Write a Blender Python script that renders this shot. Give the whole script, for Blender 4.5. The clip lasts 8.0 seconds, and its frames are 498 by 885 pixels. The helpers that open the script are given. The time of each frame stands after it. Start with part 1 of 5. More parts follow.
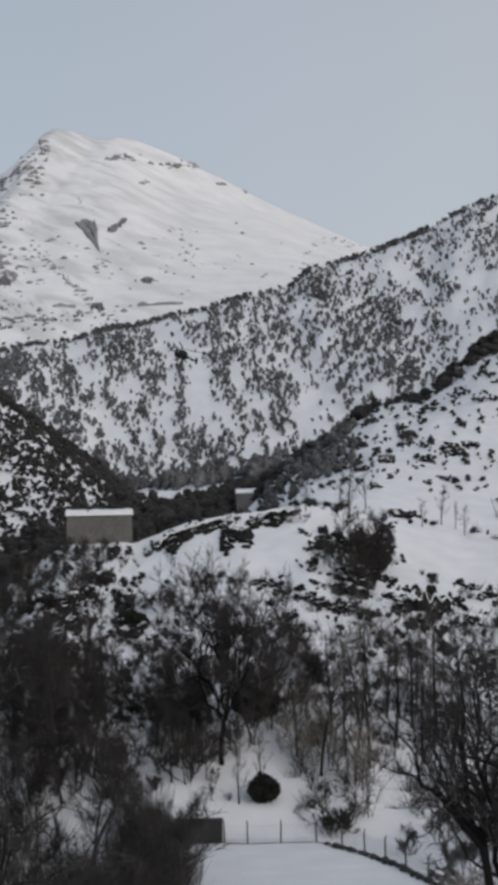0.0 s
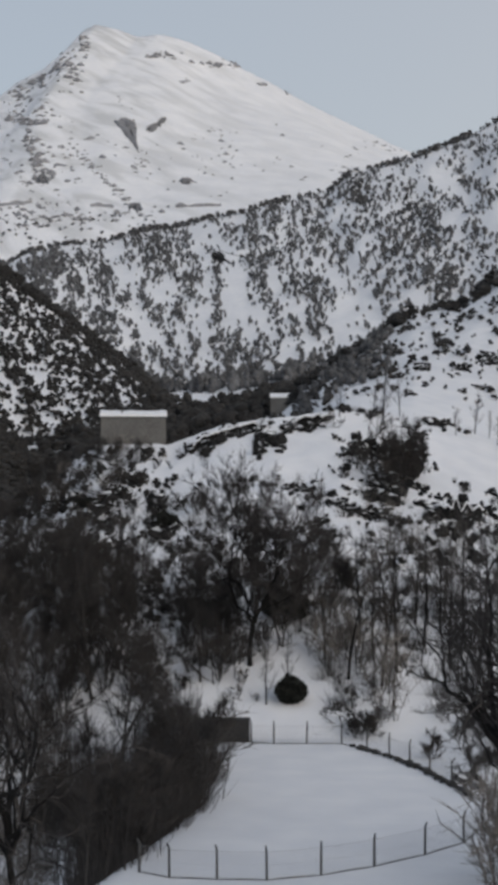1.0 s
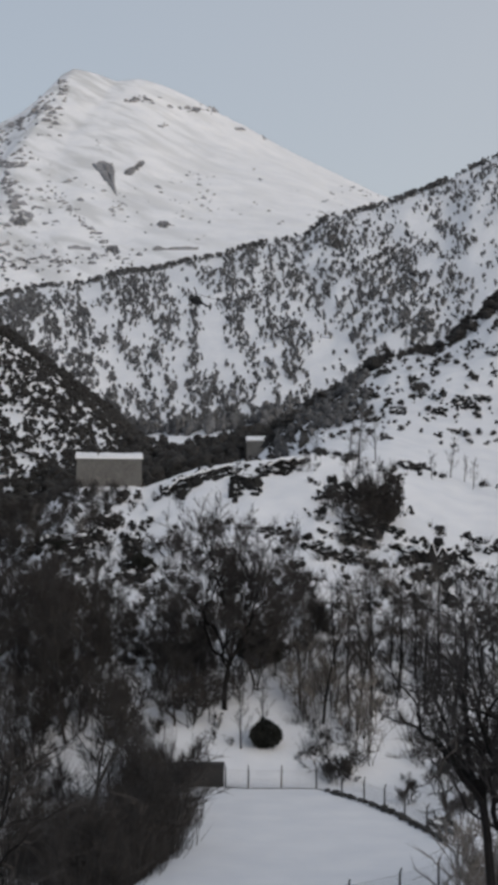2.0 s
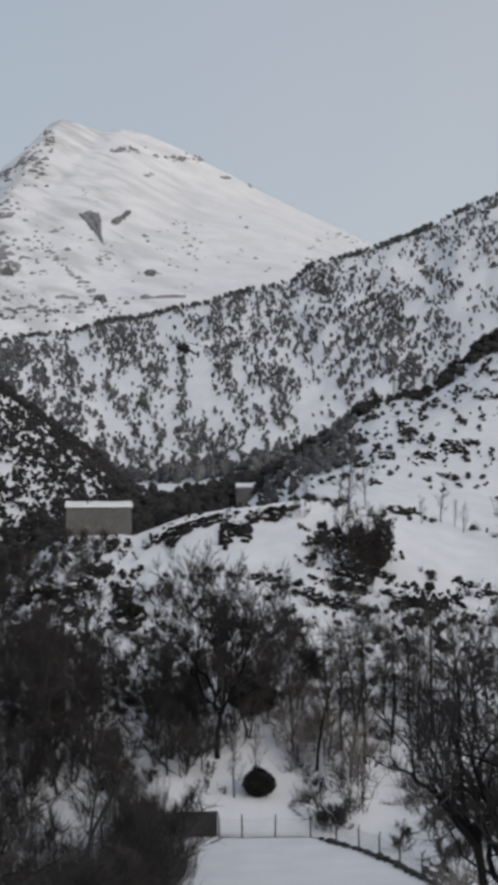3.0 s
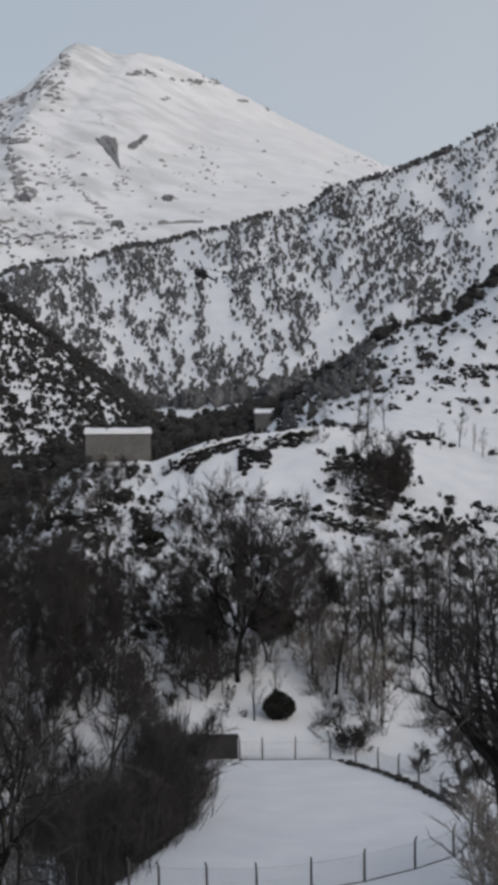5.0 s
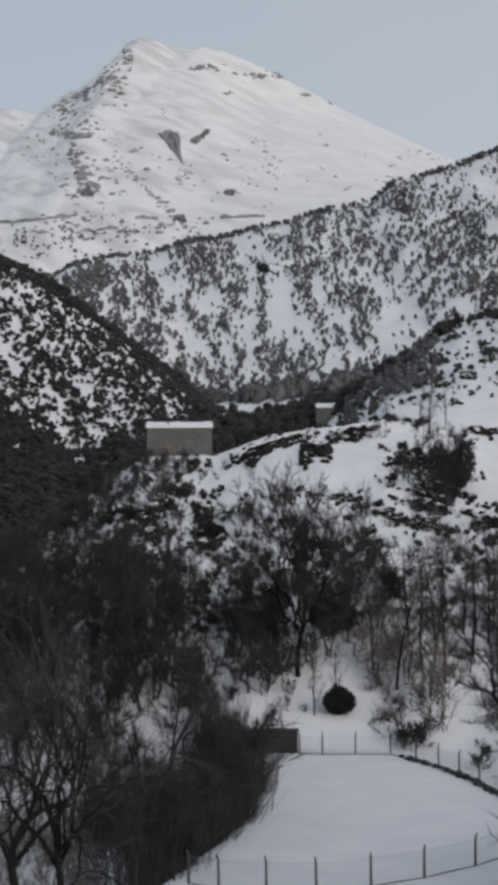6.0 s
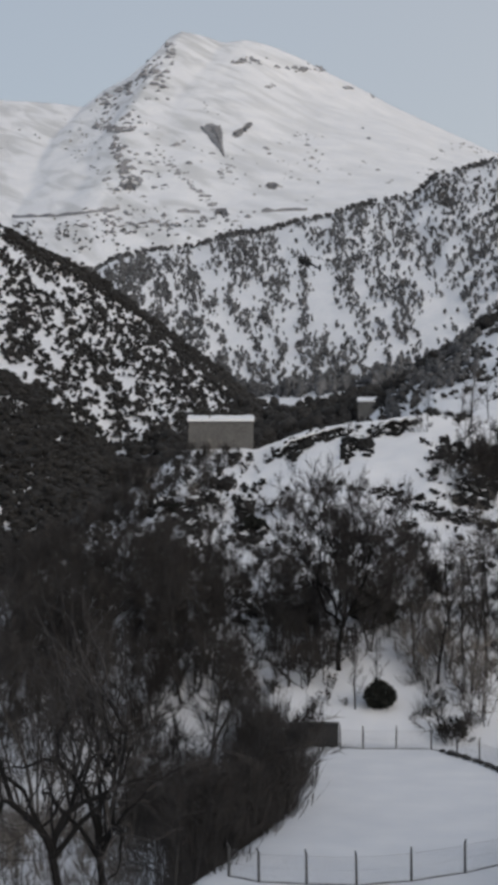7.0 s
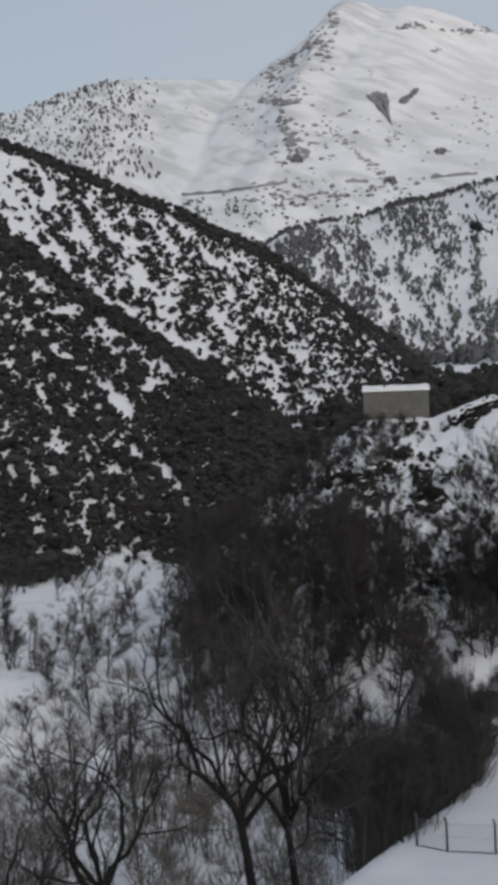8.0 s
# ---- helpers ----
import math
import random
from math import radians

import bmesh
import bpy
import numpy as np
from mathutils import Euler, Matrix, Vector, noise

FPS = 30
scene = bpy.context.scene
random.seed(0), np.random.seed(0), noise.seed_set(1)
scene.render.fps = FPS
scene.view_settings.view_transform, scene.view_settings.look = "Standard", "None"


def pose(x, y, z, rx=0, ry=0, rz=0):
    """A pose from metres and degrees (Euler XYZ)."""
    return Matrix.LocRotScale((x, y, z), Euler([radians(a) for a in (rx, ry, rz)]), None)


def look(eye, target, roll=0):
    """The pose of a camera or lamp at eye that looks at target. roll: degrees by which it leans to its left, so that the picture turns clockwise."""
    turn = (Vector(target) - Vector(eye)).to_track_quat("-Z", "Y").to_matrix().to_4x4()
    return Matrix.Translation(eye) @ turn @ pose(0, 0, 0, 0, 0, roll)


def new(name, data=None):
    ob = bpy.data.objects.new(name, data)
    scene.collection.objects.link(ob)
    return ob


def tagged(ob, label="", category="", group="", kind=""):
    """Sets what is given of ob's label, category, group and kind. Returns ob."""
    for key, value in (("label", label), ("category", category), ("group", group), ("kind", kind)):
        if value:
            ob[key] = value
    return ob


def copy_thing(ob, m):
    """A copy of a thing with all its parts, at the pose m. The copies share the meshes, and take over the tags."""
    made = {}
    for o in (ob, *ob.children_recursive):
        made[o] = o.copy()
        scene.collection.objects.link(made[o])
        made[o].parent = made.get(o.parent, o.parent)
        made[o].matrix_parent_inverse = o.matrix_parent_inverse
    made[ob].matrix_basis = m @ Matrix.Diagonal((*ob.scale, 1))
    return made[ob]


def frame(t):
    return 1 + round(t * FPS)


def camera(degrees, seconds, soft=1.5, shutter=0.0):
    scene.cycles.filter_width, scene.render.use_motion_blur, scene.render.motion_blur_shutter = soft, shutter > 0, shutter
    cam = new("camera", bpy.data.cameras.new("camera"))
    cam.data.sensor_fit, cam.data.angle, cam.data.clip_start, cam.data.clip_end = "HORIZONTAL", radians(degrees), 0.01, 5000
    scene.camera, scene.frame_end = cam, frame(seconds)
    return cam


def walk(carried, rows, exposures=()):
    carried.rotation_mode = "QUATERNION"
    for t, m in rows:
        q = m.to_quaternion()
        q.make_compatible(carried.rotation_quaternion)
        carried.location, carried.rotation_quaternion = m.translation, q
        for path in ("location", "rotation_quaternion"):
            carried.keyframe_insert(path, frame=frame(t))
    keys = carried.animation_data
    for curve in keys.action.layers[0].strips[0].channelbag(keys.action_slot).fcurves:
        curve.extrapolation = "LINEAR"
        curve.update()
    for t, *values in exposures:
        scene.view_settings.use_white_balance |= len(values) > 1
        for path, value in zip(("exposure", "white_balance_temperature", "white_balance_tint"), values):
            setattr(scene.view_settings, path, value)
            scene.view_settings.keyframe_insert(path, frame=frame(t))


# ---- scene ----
# Seconds, then degrees: turn to the left, tilt up, lean.
EYE = 20.9
cam = camera(18.0, 8.0, soft=5.0)
ROWS = [
    (0.0, -1.294, 5.840, -1.381),
    (0.2, 0.360, 4.413, -1.004),
    (0.5, 0.865, 2.994, -0.621),
    (0.8, 0.621, 2.653, -0.066),
    (1.0, -0.000, 2.365, -0.000),
    (1.2, -0.818, 1.893, 0.603),
    (1.5, -1.634, 2.382, 0.556),
    (1.7, -0.886, 3.115, 0.393),
    (2.8, -1.143, 5.273, -0.207),
    (3.0, -1.269, 5.633, -0.494),
    (3.2, -2.224, 5.277, -0.602),
    (3.5, -0.010, 3.190, -0.454),
    (4.0, -0.322, 2.916, -0.484),
    (4.2, -0.723, 2.879, -0.745),
    (5.3, -0.286, 3.028, -0.631),
    (5.5, 0.892, 3.090, -0.464),
    (5.7, 1.905, 2.881, -0.476),
    (6.0, 1.678, 2.754, -0.370),
    (6.5, 2.097, 2.749, -0.143),
    (7.0, 3.186, 2.528, -0.157),
    (7.3, 4.095, 2.109, -0.118),
    (7.5, 5.030, 1.911, -0.298),
    (7.8, 7.012, 1.484, -0.508),
    (8.0, 9.600, 1.593, -1.641),
]
walk(cam, [(t, pose(0, 0, EYE, 0, 0, yaw) @ pose(0, 0, 0, 90 + pitch) @ pose(0, 0, 0, 0, 0, roll)) for t, yaw, pitch, roll in ROWS],
     exposures=[(0.0, -0.07), (8.0, -0.07)])

# ---- world, sun ----
SUN_TURN, SUN_HEIGHT = 150.0, 18.0
world = bpy.data.worlds.new("overcast_sky")
scene.world = world
world.use_nodes = True
wn, wl = world.node_tree.nodes, world.node_tree.links
wn.clear()
sky = wn.new("ShaderNodeTexSky")
sky.sky_type, sky.sun_disc = "NISHITA", False
sky.sun_elevation, sky.sun_rotation = radians(SUN_HEIGHT), radians(SUN_TURN)
sky.dust_density, sky.air_density = 4.0, 1.0
clear_air = wn.new("ShaderNodeBackground")
clear_air.inputs["Strength"].default_value = 0.05
wl.new(sky.outputs["Color"], clear_air.inputs["Color"])
cloud = wn.new("ShaderNodeBackground")
cloud.inputs["Strength"].default_value = 0.86
coord, haze = wn.new("ShaderNodeTexCoord"), wn.new("ShaderNodeTexNoise")
haze.inputs["Scale"].default_value, haze.inputs["Detail"].default_value = 1.1, 2.0
wl.new(coord.outputs["Generated"], haze.inputs["Vector"])
axes, drift_ = wn.new("ShaderNodeSeparateXYZ"), wn.new("ShaderNodeMath")
wl.new(coord.outputs["Generated"], axes.inputs[0])
drift_.operation = "MULTIPLY_ADD"
drift_.inputs[1].default_value = 1.1
wl.new(axes.outputs["X"], drift_.inputs[0])
wl.new(haze.outputs["Fac"], drift_.inputs[2])
veil = wn.new("ShaderNodeValToRGB")
veil.color_ramp.elements[0].position, veil.color_ramp.elements[0].color = 0.2, (0.355, 0.385, 0.425, 1)
veil.color_ramp.elements[1].position, veil.color_ramp.elements[1].color = 0.75, (0.452, 0.459, 0.475, 1)
low = wn.new("ShaderNodeMath")
low.operation, low.inputs[1].default_value = "MULTIPLY_ADD", -1.3
wl.new(axes.outputs["Z"], low.inputs[0])
wl.new(drift_.outputs[0], low.inputs[2])
lift = wn.new("ShaderNodeMath")
lift.operation, lift.inputs[1].default_value = "ADD", 0.36
wl.new(low.outputs[0], lift.inputs[0])
wl.new(lift.outputs[0], veil.inputs["Fac"])
wl.new(veil.outputs["Color"], cloud.inputs["Color"])
total, world_out = wn.new("ShaderNodeAddShader"), wn.new("ShaderNodeOutputWorld")
wl.new(clear_air.outputs[0], total.inputs[0])
wl.new(cloud.outputs[0], total.inputs[1])
wl.new(total.outputs[0], world_out.inputs["Surface"])
sun_data = bpy.data.lights.new("sun", "SUN")
sun_data.energy, sun_data.angle, sun_data.color = 0.95, radians(25), (1.0, 0.99, 0.98)
sun = new("sun", sun_data)
sa, sh = radians(SUN_TURN), radians(SUN_HEIGHT)
sun.matrix_world = look((900 * math.sin(sa) * math.cos(sh), 900 * math.cos(sa) * math.cos(sh), 900 * math.sin(sh)), (0, 0, 0))


# ---- materials ----
def ramp(nodes, links, source, stops):
    r = nodes.new("ShaderNodeValToRGB")
    while len(r.color_ramp.elements) < len(stops):
        r.color_ramp.elements.new(0.5)
    for e, (p, c) in zip(r.color_ramp.elements, stops):
        e.position, e.color = p, (*c, 1)
    links.new(source, r.inputs["Fac"])
    return r.outputs["Color"]


def material(name, dark, light, rough=0.9, coarse=0.3, fine=6.0, bump=0.3, metal=0.0, vary=0.0, depth=0.05, island=0.0):
    """Two colours mixed by noise at two scales (coarse and fine, per metre), with bump; vary: spread of brightness from thing to thing."""
    m = bpy.data.materials.new(name)
    m.use_nodes = True
    nodes, links = m.node_tree.nodes, m.node_tree.links
    b = nodes["Principled BSDF"]
    b.inputs["Roughness"].default_value, b.inputs["Metallic"].default_value = rough, metal
    geo = nodes.new("ShaderNodeNewGeometry")
    n1, n2 = nodes.new("ShaderNodeTexNoise"), nodes.new("ShaderNodeTexNoise")
    for n, s in ((n1, coarse), (n2, fine)):
        n.inputs["Scale"].default_value, n.inputs["Detail"].default_value = s, 6.0
        links.new(geo.outputs["Position"], n.inputs["Vector"])
    both = nodes.new("ShaderNodeMath")
    both.operation = "ADD"
    links.new(n1.outputs["Fac"], both.inputs[0])
    links.new(n2.outputs["Fac"], both.inputs[1])
    half = nodes.new("ShaderNodeMath")
    half.operation, half.inputs[1].default_value = "MULTIPLY", 0.5
    links.new(both.outputs[0], half.inputs[0])
    colour = ramp(nodes, links, half.outputs[0], ((0.35, dark), (0.65, light)))
    if vary or island:
        info, span = nodes.new("ShaderNodeObjectInfo"), nodes.new("ShaderNodeMapRange")
        span.inputs["To Min"].default_value, span.inputs["To Max"].default_value = 1 - max(vary, island), 1 + max(vary, island)
        links.new(geo.outputs["Random Per Island"] if island else info.outputs["Random"], span.inputs["Value"])
        hsv = nodes.new("ShaderNodeHueSaturation")
        links.new(span.outputs[0], hsv.inputs["Value"])
        links.new(colour, hsv.inputs["Color"])
        colour = hsv.outputs["Color"]
    links.new(colour, b.inputs["Base Color"])
    bm_ = nodes.new("ShaderNodeBump")
    bm_.inputs["Strength"].default_value, bm_.inputs["Distance"].default_value = bump, depth
    links.new(n2.outputs["Fac"], bm_.inputs["Height"])
    links.new(bm_.outputs["Normal"], b.inputs["Normal"])
    return m


def snow_ground():
    """Settled snow with blown and thawed places, where stones and dead grass show in specks."""
    m = bpy.data.materials.new("snow_ground")
    m.use_nodes = True
    nodes, links = m.node_tree.nodes, m.node_tree.links
    b = nodes["Principled BSDF"]
    b.inputs["Roughness"].default_value = 0.75
    b.inputs["Specular IOR Level"].default_value = 0.2
    geo = nodes.new("ShaderNodeNewGeometry")

    def noise_at(scale, detail=5.0, distort=0.0):
        n = nodes.new("ShaderNodeTexNoise")
        n.inputs["Scale"].default_value, n.inputs["Detail"].default_value = scale, detail
        n.inputs["Distortion"].default_value = distort
        links.new(geo.outputs["Position"], n.inputs["Vector"])
        return n.outputs["Fac"]

    tone = ramp(nodes, links, noise_at(0.02), ((0.3, (0.74, 0.75, 0.784)), (0.7, (0.838, 0.84, 0.86))))
    drift = ramp(nodes, links, noise_at(0.25), ((0.3, (0.90, 0.91, 0.93)), (0.7, (1.0, 1.0, 1.0))))
    mul = nodes.new("ShaderNodeMix")
    mul.data_type, mul.blend_type = "RGBA", "MULTIPLY"
    mul.inputs[0].default_value = 1.0
    links.new(tone, mul.inputs[6])
    links.new(drift, mul.inputs[7])
    # thin cover with grass and scree showing through, far up, and painted shade of the left flank
    fall = nodes.new("ShaderNodeMapping")
    fall.vector_type = "TEXTURE"
    fall.inputs["Rotation"].default_value = (0, radians(38), 0)
    fall.inputs["Scale"].default_value = (3.0, 4.0, 0.6)
    links.new(geo.outputs["Position"], fall.inputs["Vector"])
    runs = nodes.new("ShaderNodeTexNoise")
    runs.inputs["Scale"].default_value, runs.inputs["Detail"].default_value = 0.02, 8.0
    runs.inputs["Distortion"].default_value = 0.5
    links.new(fall.outputs["Vector"], runs.inputs["Vector"])
    scree_shade = ramp(nodes, links, runs.outputs["Fac"], ((0.47, (0, 0, 0)), (0.62, (0.6, 0.6, 0.6))))
    split = nodes.new("ShaderNodeSeparateXYZ")
    links.new(geo.outputs["Position"], split.inputs[0])
    high = nodes.new("ShaderNodeMapRange")
    high.inputs["From Min"].default_value, high.inputs["From Max"].default_value = 200.0, 420.0
    links.new(split.outputs["Z"], high.inputs["Value"])
    # the grey grows to the left, where it also darkens the flank as shade
    flank = nodes.new("ShaderNodeMapRange")
    flank.inputs["From Min"].default_value, flank.inputs["From Max"].default_value = 60.0, -260.0
    flank.inputs["To Min"].default_value = 0.25
    links.new(split.outputs["X"], flank.inputs["Value"])
    where = nodes.new("ShaderNodeMath")
    where.operation = "MULTIPLY"
    links.new(high.outputs[0], where.inputs[0])
    links.new(flank.outputs[0], where.inputs[1])
    fac = nodes.new("ShaderNodeMath")
    fac.operation = "MULTIPLY"
    links.new(scree_shade, fac.inputs[0])
    links.new(where.outputs[0], fac.inputs[1])
    mix = nodes.new("ShaderNodeMix")
    mix.data_type = "RGBA"
    links.new(fac.outputs[0], mix.inputs[0])
    links.new(mul.outputs[2], mix.inputs[6])
    mix.inputs[7].default_value = (0.44, 0.45, 0.46, 1)
    links.new(mix.outputs[2], b.inputs["Base Color"])
    bm_ = nodes.new("ShaderNodeBump")
    bm_.inputs["Strength"].default_value, bm_.inputs["Distance"].default_value = 0.5, 0.25
    links.new(noise_at(0.6), bm_.inputs["Height"])
    links.new(bm_.outputs["Normal"], b.inputs["Normal"])
    return m


SNOW = snow_ground()
SNOW_CAP = material("snow_cap", (0.74, 0.75, 0.78), (0.86, 0.86, 0.87), 0.75, 0.4, 4.0, 0.3)
BARK = material("bark", (0.020, 0.0185, 0.0175), (0.055, 0.051, 0.048), 0.95, 0.5, 9.0, 0.4, vary=0.35)
TWIG = material("twig", (0.0212, 0.0187, 0.0176), (0.055, 0.0487, 0.0458), 0.95, 0.4, 3.0, 0.0, vary=0.4)
DARK_BARK = material("dark_bark", (0.007, 0.0066, 0.0063), (0.020, 0.0185, 0.018), 0.95, 0.5, 9.0, 0.4, vary=0.2)
GREY_TWIG = material("grey_twig", (0.035, 0.031, 0.028), (0.09, 0.08, 0.073), 0.95, 0.4, 3.0, 0.0, vary=0.3)
PALE_TWIG = material("pale_twig", (0.09, 0.081, 0.073), (0.21, 0.19, 0.172), 0.95, 0.4, 3.0, 0.0, vary=0.3)
# Far and crest wood: distance haze mixed into the colour, paler and bluer.
HAZY_FAR_WOOD = material("hazy_far_wood", (0.047, 0.048, 0.051), (0.14, 0.142, 0.149), 0.95, 0.03, 0.5, 0.0, island=0.5)
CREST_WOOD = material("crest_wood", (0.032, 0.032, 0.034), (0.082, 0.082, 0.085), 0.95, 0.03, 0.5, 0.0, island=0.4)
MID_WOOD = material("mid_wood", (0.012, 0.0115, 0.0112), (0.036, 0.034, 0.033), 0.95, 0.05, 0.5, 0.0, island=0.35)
EVERGREEN = material("evergreen", (0.014, 0.015, 0.0135), (0.04, 0.042, 0.037), 0.9, 0.6, 6.0, 0.0, vary=0.2)
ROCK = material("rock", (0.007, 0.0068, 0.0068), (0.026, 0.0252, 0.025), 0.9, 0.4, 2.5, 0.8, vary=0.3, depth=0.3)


def snow_on_top(m, level):
    """Snow settles on the upward faces of a material."""
    nodes, links = m.node_tree.nodes, m.node_tree.links
    b = nodes["Principled BSDF"]
    geo, split, n = nodes.new("ShaderNodeNewGeometry"), nodes.new("ShaderNodeSeparateXYZ"), nodes.new("ShaderNodeTexNoise")
    links.new(geo.outputs["True Normal"], split.inputs[0])
    links.new(geo.outputs["Position"], n.inputs["Vector"])
    n.inputs["Scale"].default_value = 1.2
    add = nodes.new("ShaderNodeMath")
    add.operation = "MULTIPLY_ADD"
    add.inputs[1].default_value = 0.5
    links.new(n.outputs["Fac"], add.inputs[0])
    links.new(split.outputs["Z"], add.inputs[2])
    span = nodes.new("ShaderNodeMapRange")
    span.inputs["From Min"].default_value, span.inputs["From Max"].default_value = level + 0.2, level + 0.35
    links.new(add.outputs[0], span.inputs["Value"])
    mix = nodes.new("ShaderNodeMix")
    mix.data_type = "RGBA"
    links.new(span.outputs[0], mix.inputs[0])
    links.new(b.inputs["Base Color"].links[0].from_socket, mix.inputs[6])
    mix.inputs[7].default_value = (0.8, 0.805, 0.82, 1)
    links.new(mix.outputs[2], b.inputs["Base Color"])
    return m


snow_on_top(ROCK, 0.80)
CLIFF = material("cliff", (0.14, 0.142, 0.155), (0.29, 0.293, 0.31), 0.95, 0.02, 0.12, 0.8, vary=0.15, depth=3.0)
RENDERED_WALL = material("rendered_wall", (0.085, 0.082, 0.078), (0.15, 0.145, 0.138), 0.95, 0.35, 3.0, 0.3)
SHEET_METAL = material("sheet_metal", (0.10, 0.10, 0.10), (0.2, 0.2, 0.2), 0.6, 0.5, 5.0, 0.1, metal=0.3)
DARK_BOARD = material("dark_board", (0.010, 0.010, 0.0105), (0.024, 0.0235, 0.0235), 0.8, 0.4, 5.0, 0.2)
CONCRETE = material("concrete_post", (0.05, 0.05, 0.05), (0.10, 0.099, 0.098), 0.9, 0.8, 8.0, 0.2)
WIRE = material("galvanised_wire", (0.25, 0.25, 0.26), (0.38, 0.38, 0.39), 0.5, 0.5, 5.0, 0.0, metal=0.6)
HELI_PAINT = material("helicopter_paint", (0.010, 0.011, 0.012), (0.02, 0.02, 0.022), 0.65, 0.4, 3.0, 0.0)
GLASS_DARK = material("dark_glazing", (0.010, 0.011, 0.012), (0.016, 0.017, 0.018), 0.06, 0.4, 3.0, 0.0)
STONEWORK = material("dry_stone", (0.016, 0.0155, 0.0155), (0.055, 0.054, 0.053), 0.95, 0.5, 3.0, 0.8, vary=0.35, depth=0.1)


for dull in (ROCK, DARK_BARK, EVERGREEN, HELI_PAINT):
    dull.node_tree.nodes["Principled BSDF"].inputs["Specular IOR Level"].default_value = 0.15


# ---- shapes ----
def mesh_object(name, verts, faces, mat, parent=None, smooth=False, label=""):
    me = bpy.data.meshes.new(name)
    me.from_pydata([tuple(v) for v in verts], [], [tuple(f) for f in faces])
    me.materials.append(mat)
    if smooth:
        me.shade_smooth()
    ob = new(name, me)
    if parent:
        ob.parent = parent
    if label:
        ob["label"] = label
    return ob


def tri_object(name, verts, tris, mat, parent=None, smooth=False):
    """The same for large arrays of triangles."""
    me = bpy.data.meshes.new(name)
    nv, nf = len(verts), len(tris)
    me.vertices.add(nv)
    me.vertices.foreach_set("co", np.asarray(verts, np.float32).ravel())
    me.loops.add(nf * 3)
    me.loops.foreach_set("vertex_index", np.asarray(tris, np.int32).ravel())
    me.polygons.add(nf)
    me.polygons.foreach_set("loop_start", np.arange(0, nf * 3, 3, dtype=np.int32))
    me.polygons.foreach_set("use_smooth", np.full(nf, smooth))
    me.update(calc_edges=True)
    me.validate()
    me.materials.append(mat)
    ob = new(name, me)
    if parent:
        ob.parent = parent
    return ob


def part(name, bm, mat, parent, label="", smooth=False):
    me = bpy.data.meshes.new(name)
    bm.normal_update()
    bm.to_mesh(me)
    bm.free()
    me.materials.append(mat)
    if smooth:
        me.shade_smooth()
    ob = new(name, me)
    ob.parent = parent
    if label:
        ob["label"] = label
    return ob


def box(bm, x0, x1, y0, y1, z0, z1, bevel=0.0):
    made = bmesh.ops.create_cube(bm, size=1.0, matrix=Matrix.LocRotScale(((x0 + x1) / 2, (y0 + y1) / 2, (z0 + z1) / 2), None, (x1 - x0, y1 - y0, z1 - z0)))
    if bevel:
        edges = {e for v in made["verts"] for e in v.link_edges}
        bmesh.ops.bevel(bm, geom=list(edges), offset=bevel, segments=2, affect="EDGES", profile=0.6)
    return bm


def boxed(*a, **k):
    return box(bmesh.new(), *a, **k)


def frame_of(d):
    """Two directions square to d."""
    x, y, z = (float(c) for c in d)
    k = math.sqrt(x * x + y * y + z * z) + 1e-9
    x, y, z = x / k, y / k, z / k
    ux, uy, uz = y * 0.1 - z * 0.95, z * 0.31 - x * 0.1, x * 0.95 - y * 0.31
    k = math.sqrt(ux * ux + uy * uy + uz * uz) + 1e-9
    ux, uy, uz = ux / k, uy / k, uz / k
    return (ux, uy, uz), (y * uz - z * uy, z * ux - x * uz, x * uy - y * ux)


CIRCLES = {n: [(math.cos(2 * math.pi * k / n), math.sin(2 * math.pi * k / n)) for k in range(n)] for n in range(3, 9)}


class Sticks:
    """Collects tapered rods as plain arrays."""

    def __init__(self):
        self.verts, self.faces = [], []

    def ring(self, p, d, radius, sides):
        (ux, uy, uz), (wx, wy, wz) = frame_of(d)
        x, y, z = (float(c) for c in p)
        for c, q in CIRCLES[sides]:
            c, q = c * radius, q * radius
            self.verts.append((x + c * ux + q * wx, y + c * uy + q * wy, z + c * uz + q * wz))

    def rod(self, points, radii, sides=5):
        base, n = len(self.verts), len(points)
        for i, p in enumerate(points):
            self.ring(p, points[min(i + 1, n - 1)] - points[max(i - 1, 0)], radii[i], sides)
        for i in range(n - 1):
            for k in range(sides):
                a, b_ = base + i * sides + k, base + i * sides + (k + 1) % sides
                self.faces.append((a, b_, b_ + sides, a + sides))
        self.faces.append(tuple(base + (n - 1) * sides + k for k in range(sides)))

    def twig(self, a, b, radius):
        base = len(self.verts)
        self.ring(a, b - a, radius, 3)
        self.verts.append((float(b[0]), float(b[1]), float(b[2])))
        self.faces.extend(((base, base + 1, base + 3), (base + 1, base + 2, base + 3), (base + 2, base, base + 3)))


# ---- the lie of the land ----
def lattice(ix, iy, seed):
    h = (ix.astype(np.int64) * 374761393 + iy.astype(np.int64) * 668265263 + seed * 1442695041) & 0x7FFFFFFF
    h = ((h ^ (h >> 13)) * 1274126177) & 0x7FFFFFFF
    return ((h ^ (h >> 16)) & 0xFFFF) / 65535.0


def vnoise(x, y, seed=0):
    ix, iy = np.floor(x), np.floor(y)
    fx, fy = x - ix, y - iy
    fx, fy = fx * fx * (3 - 2 * fx), fy * fy * (3 - 2 * fy)
    a, b = lattice(ix, iy, seed), lattice(ix + 1, iy, seed)
    c, d = lattice(ix, iy + 1, seed), lattice(ix + 1, iy + 1, seed)
    return (a + (b - a) * fx) * (1 - fy) + (c + (d - c) * fx) * fy


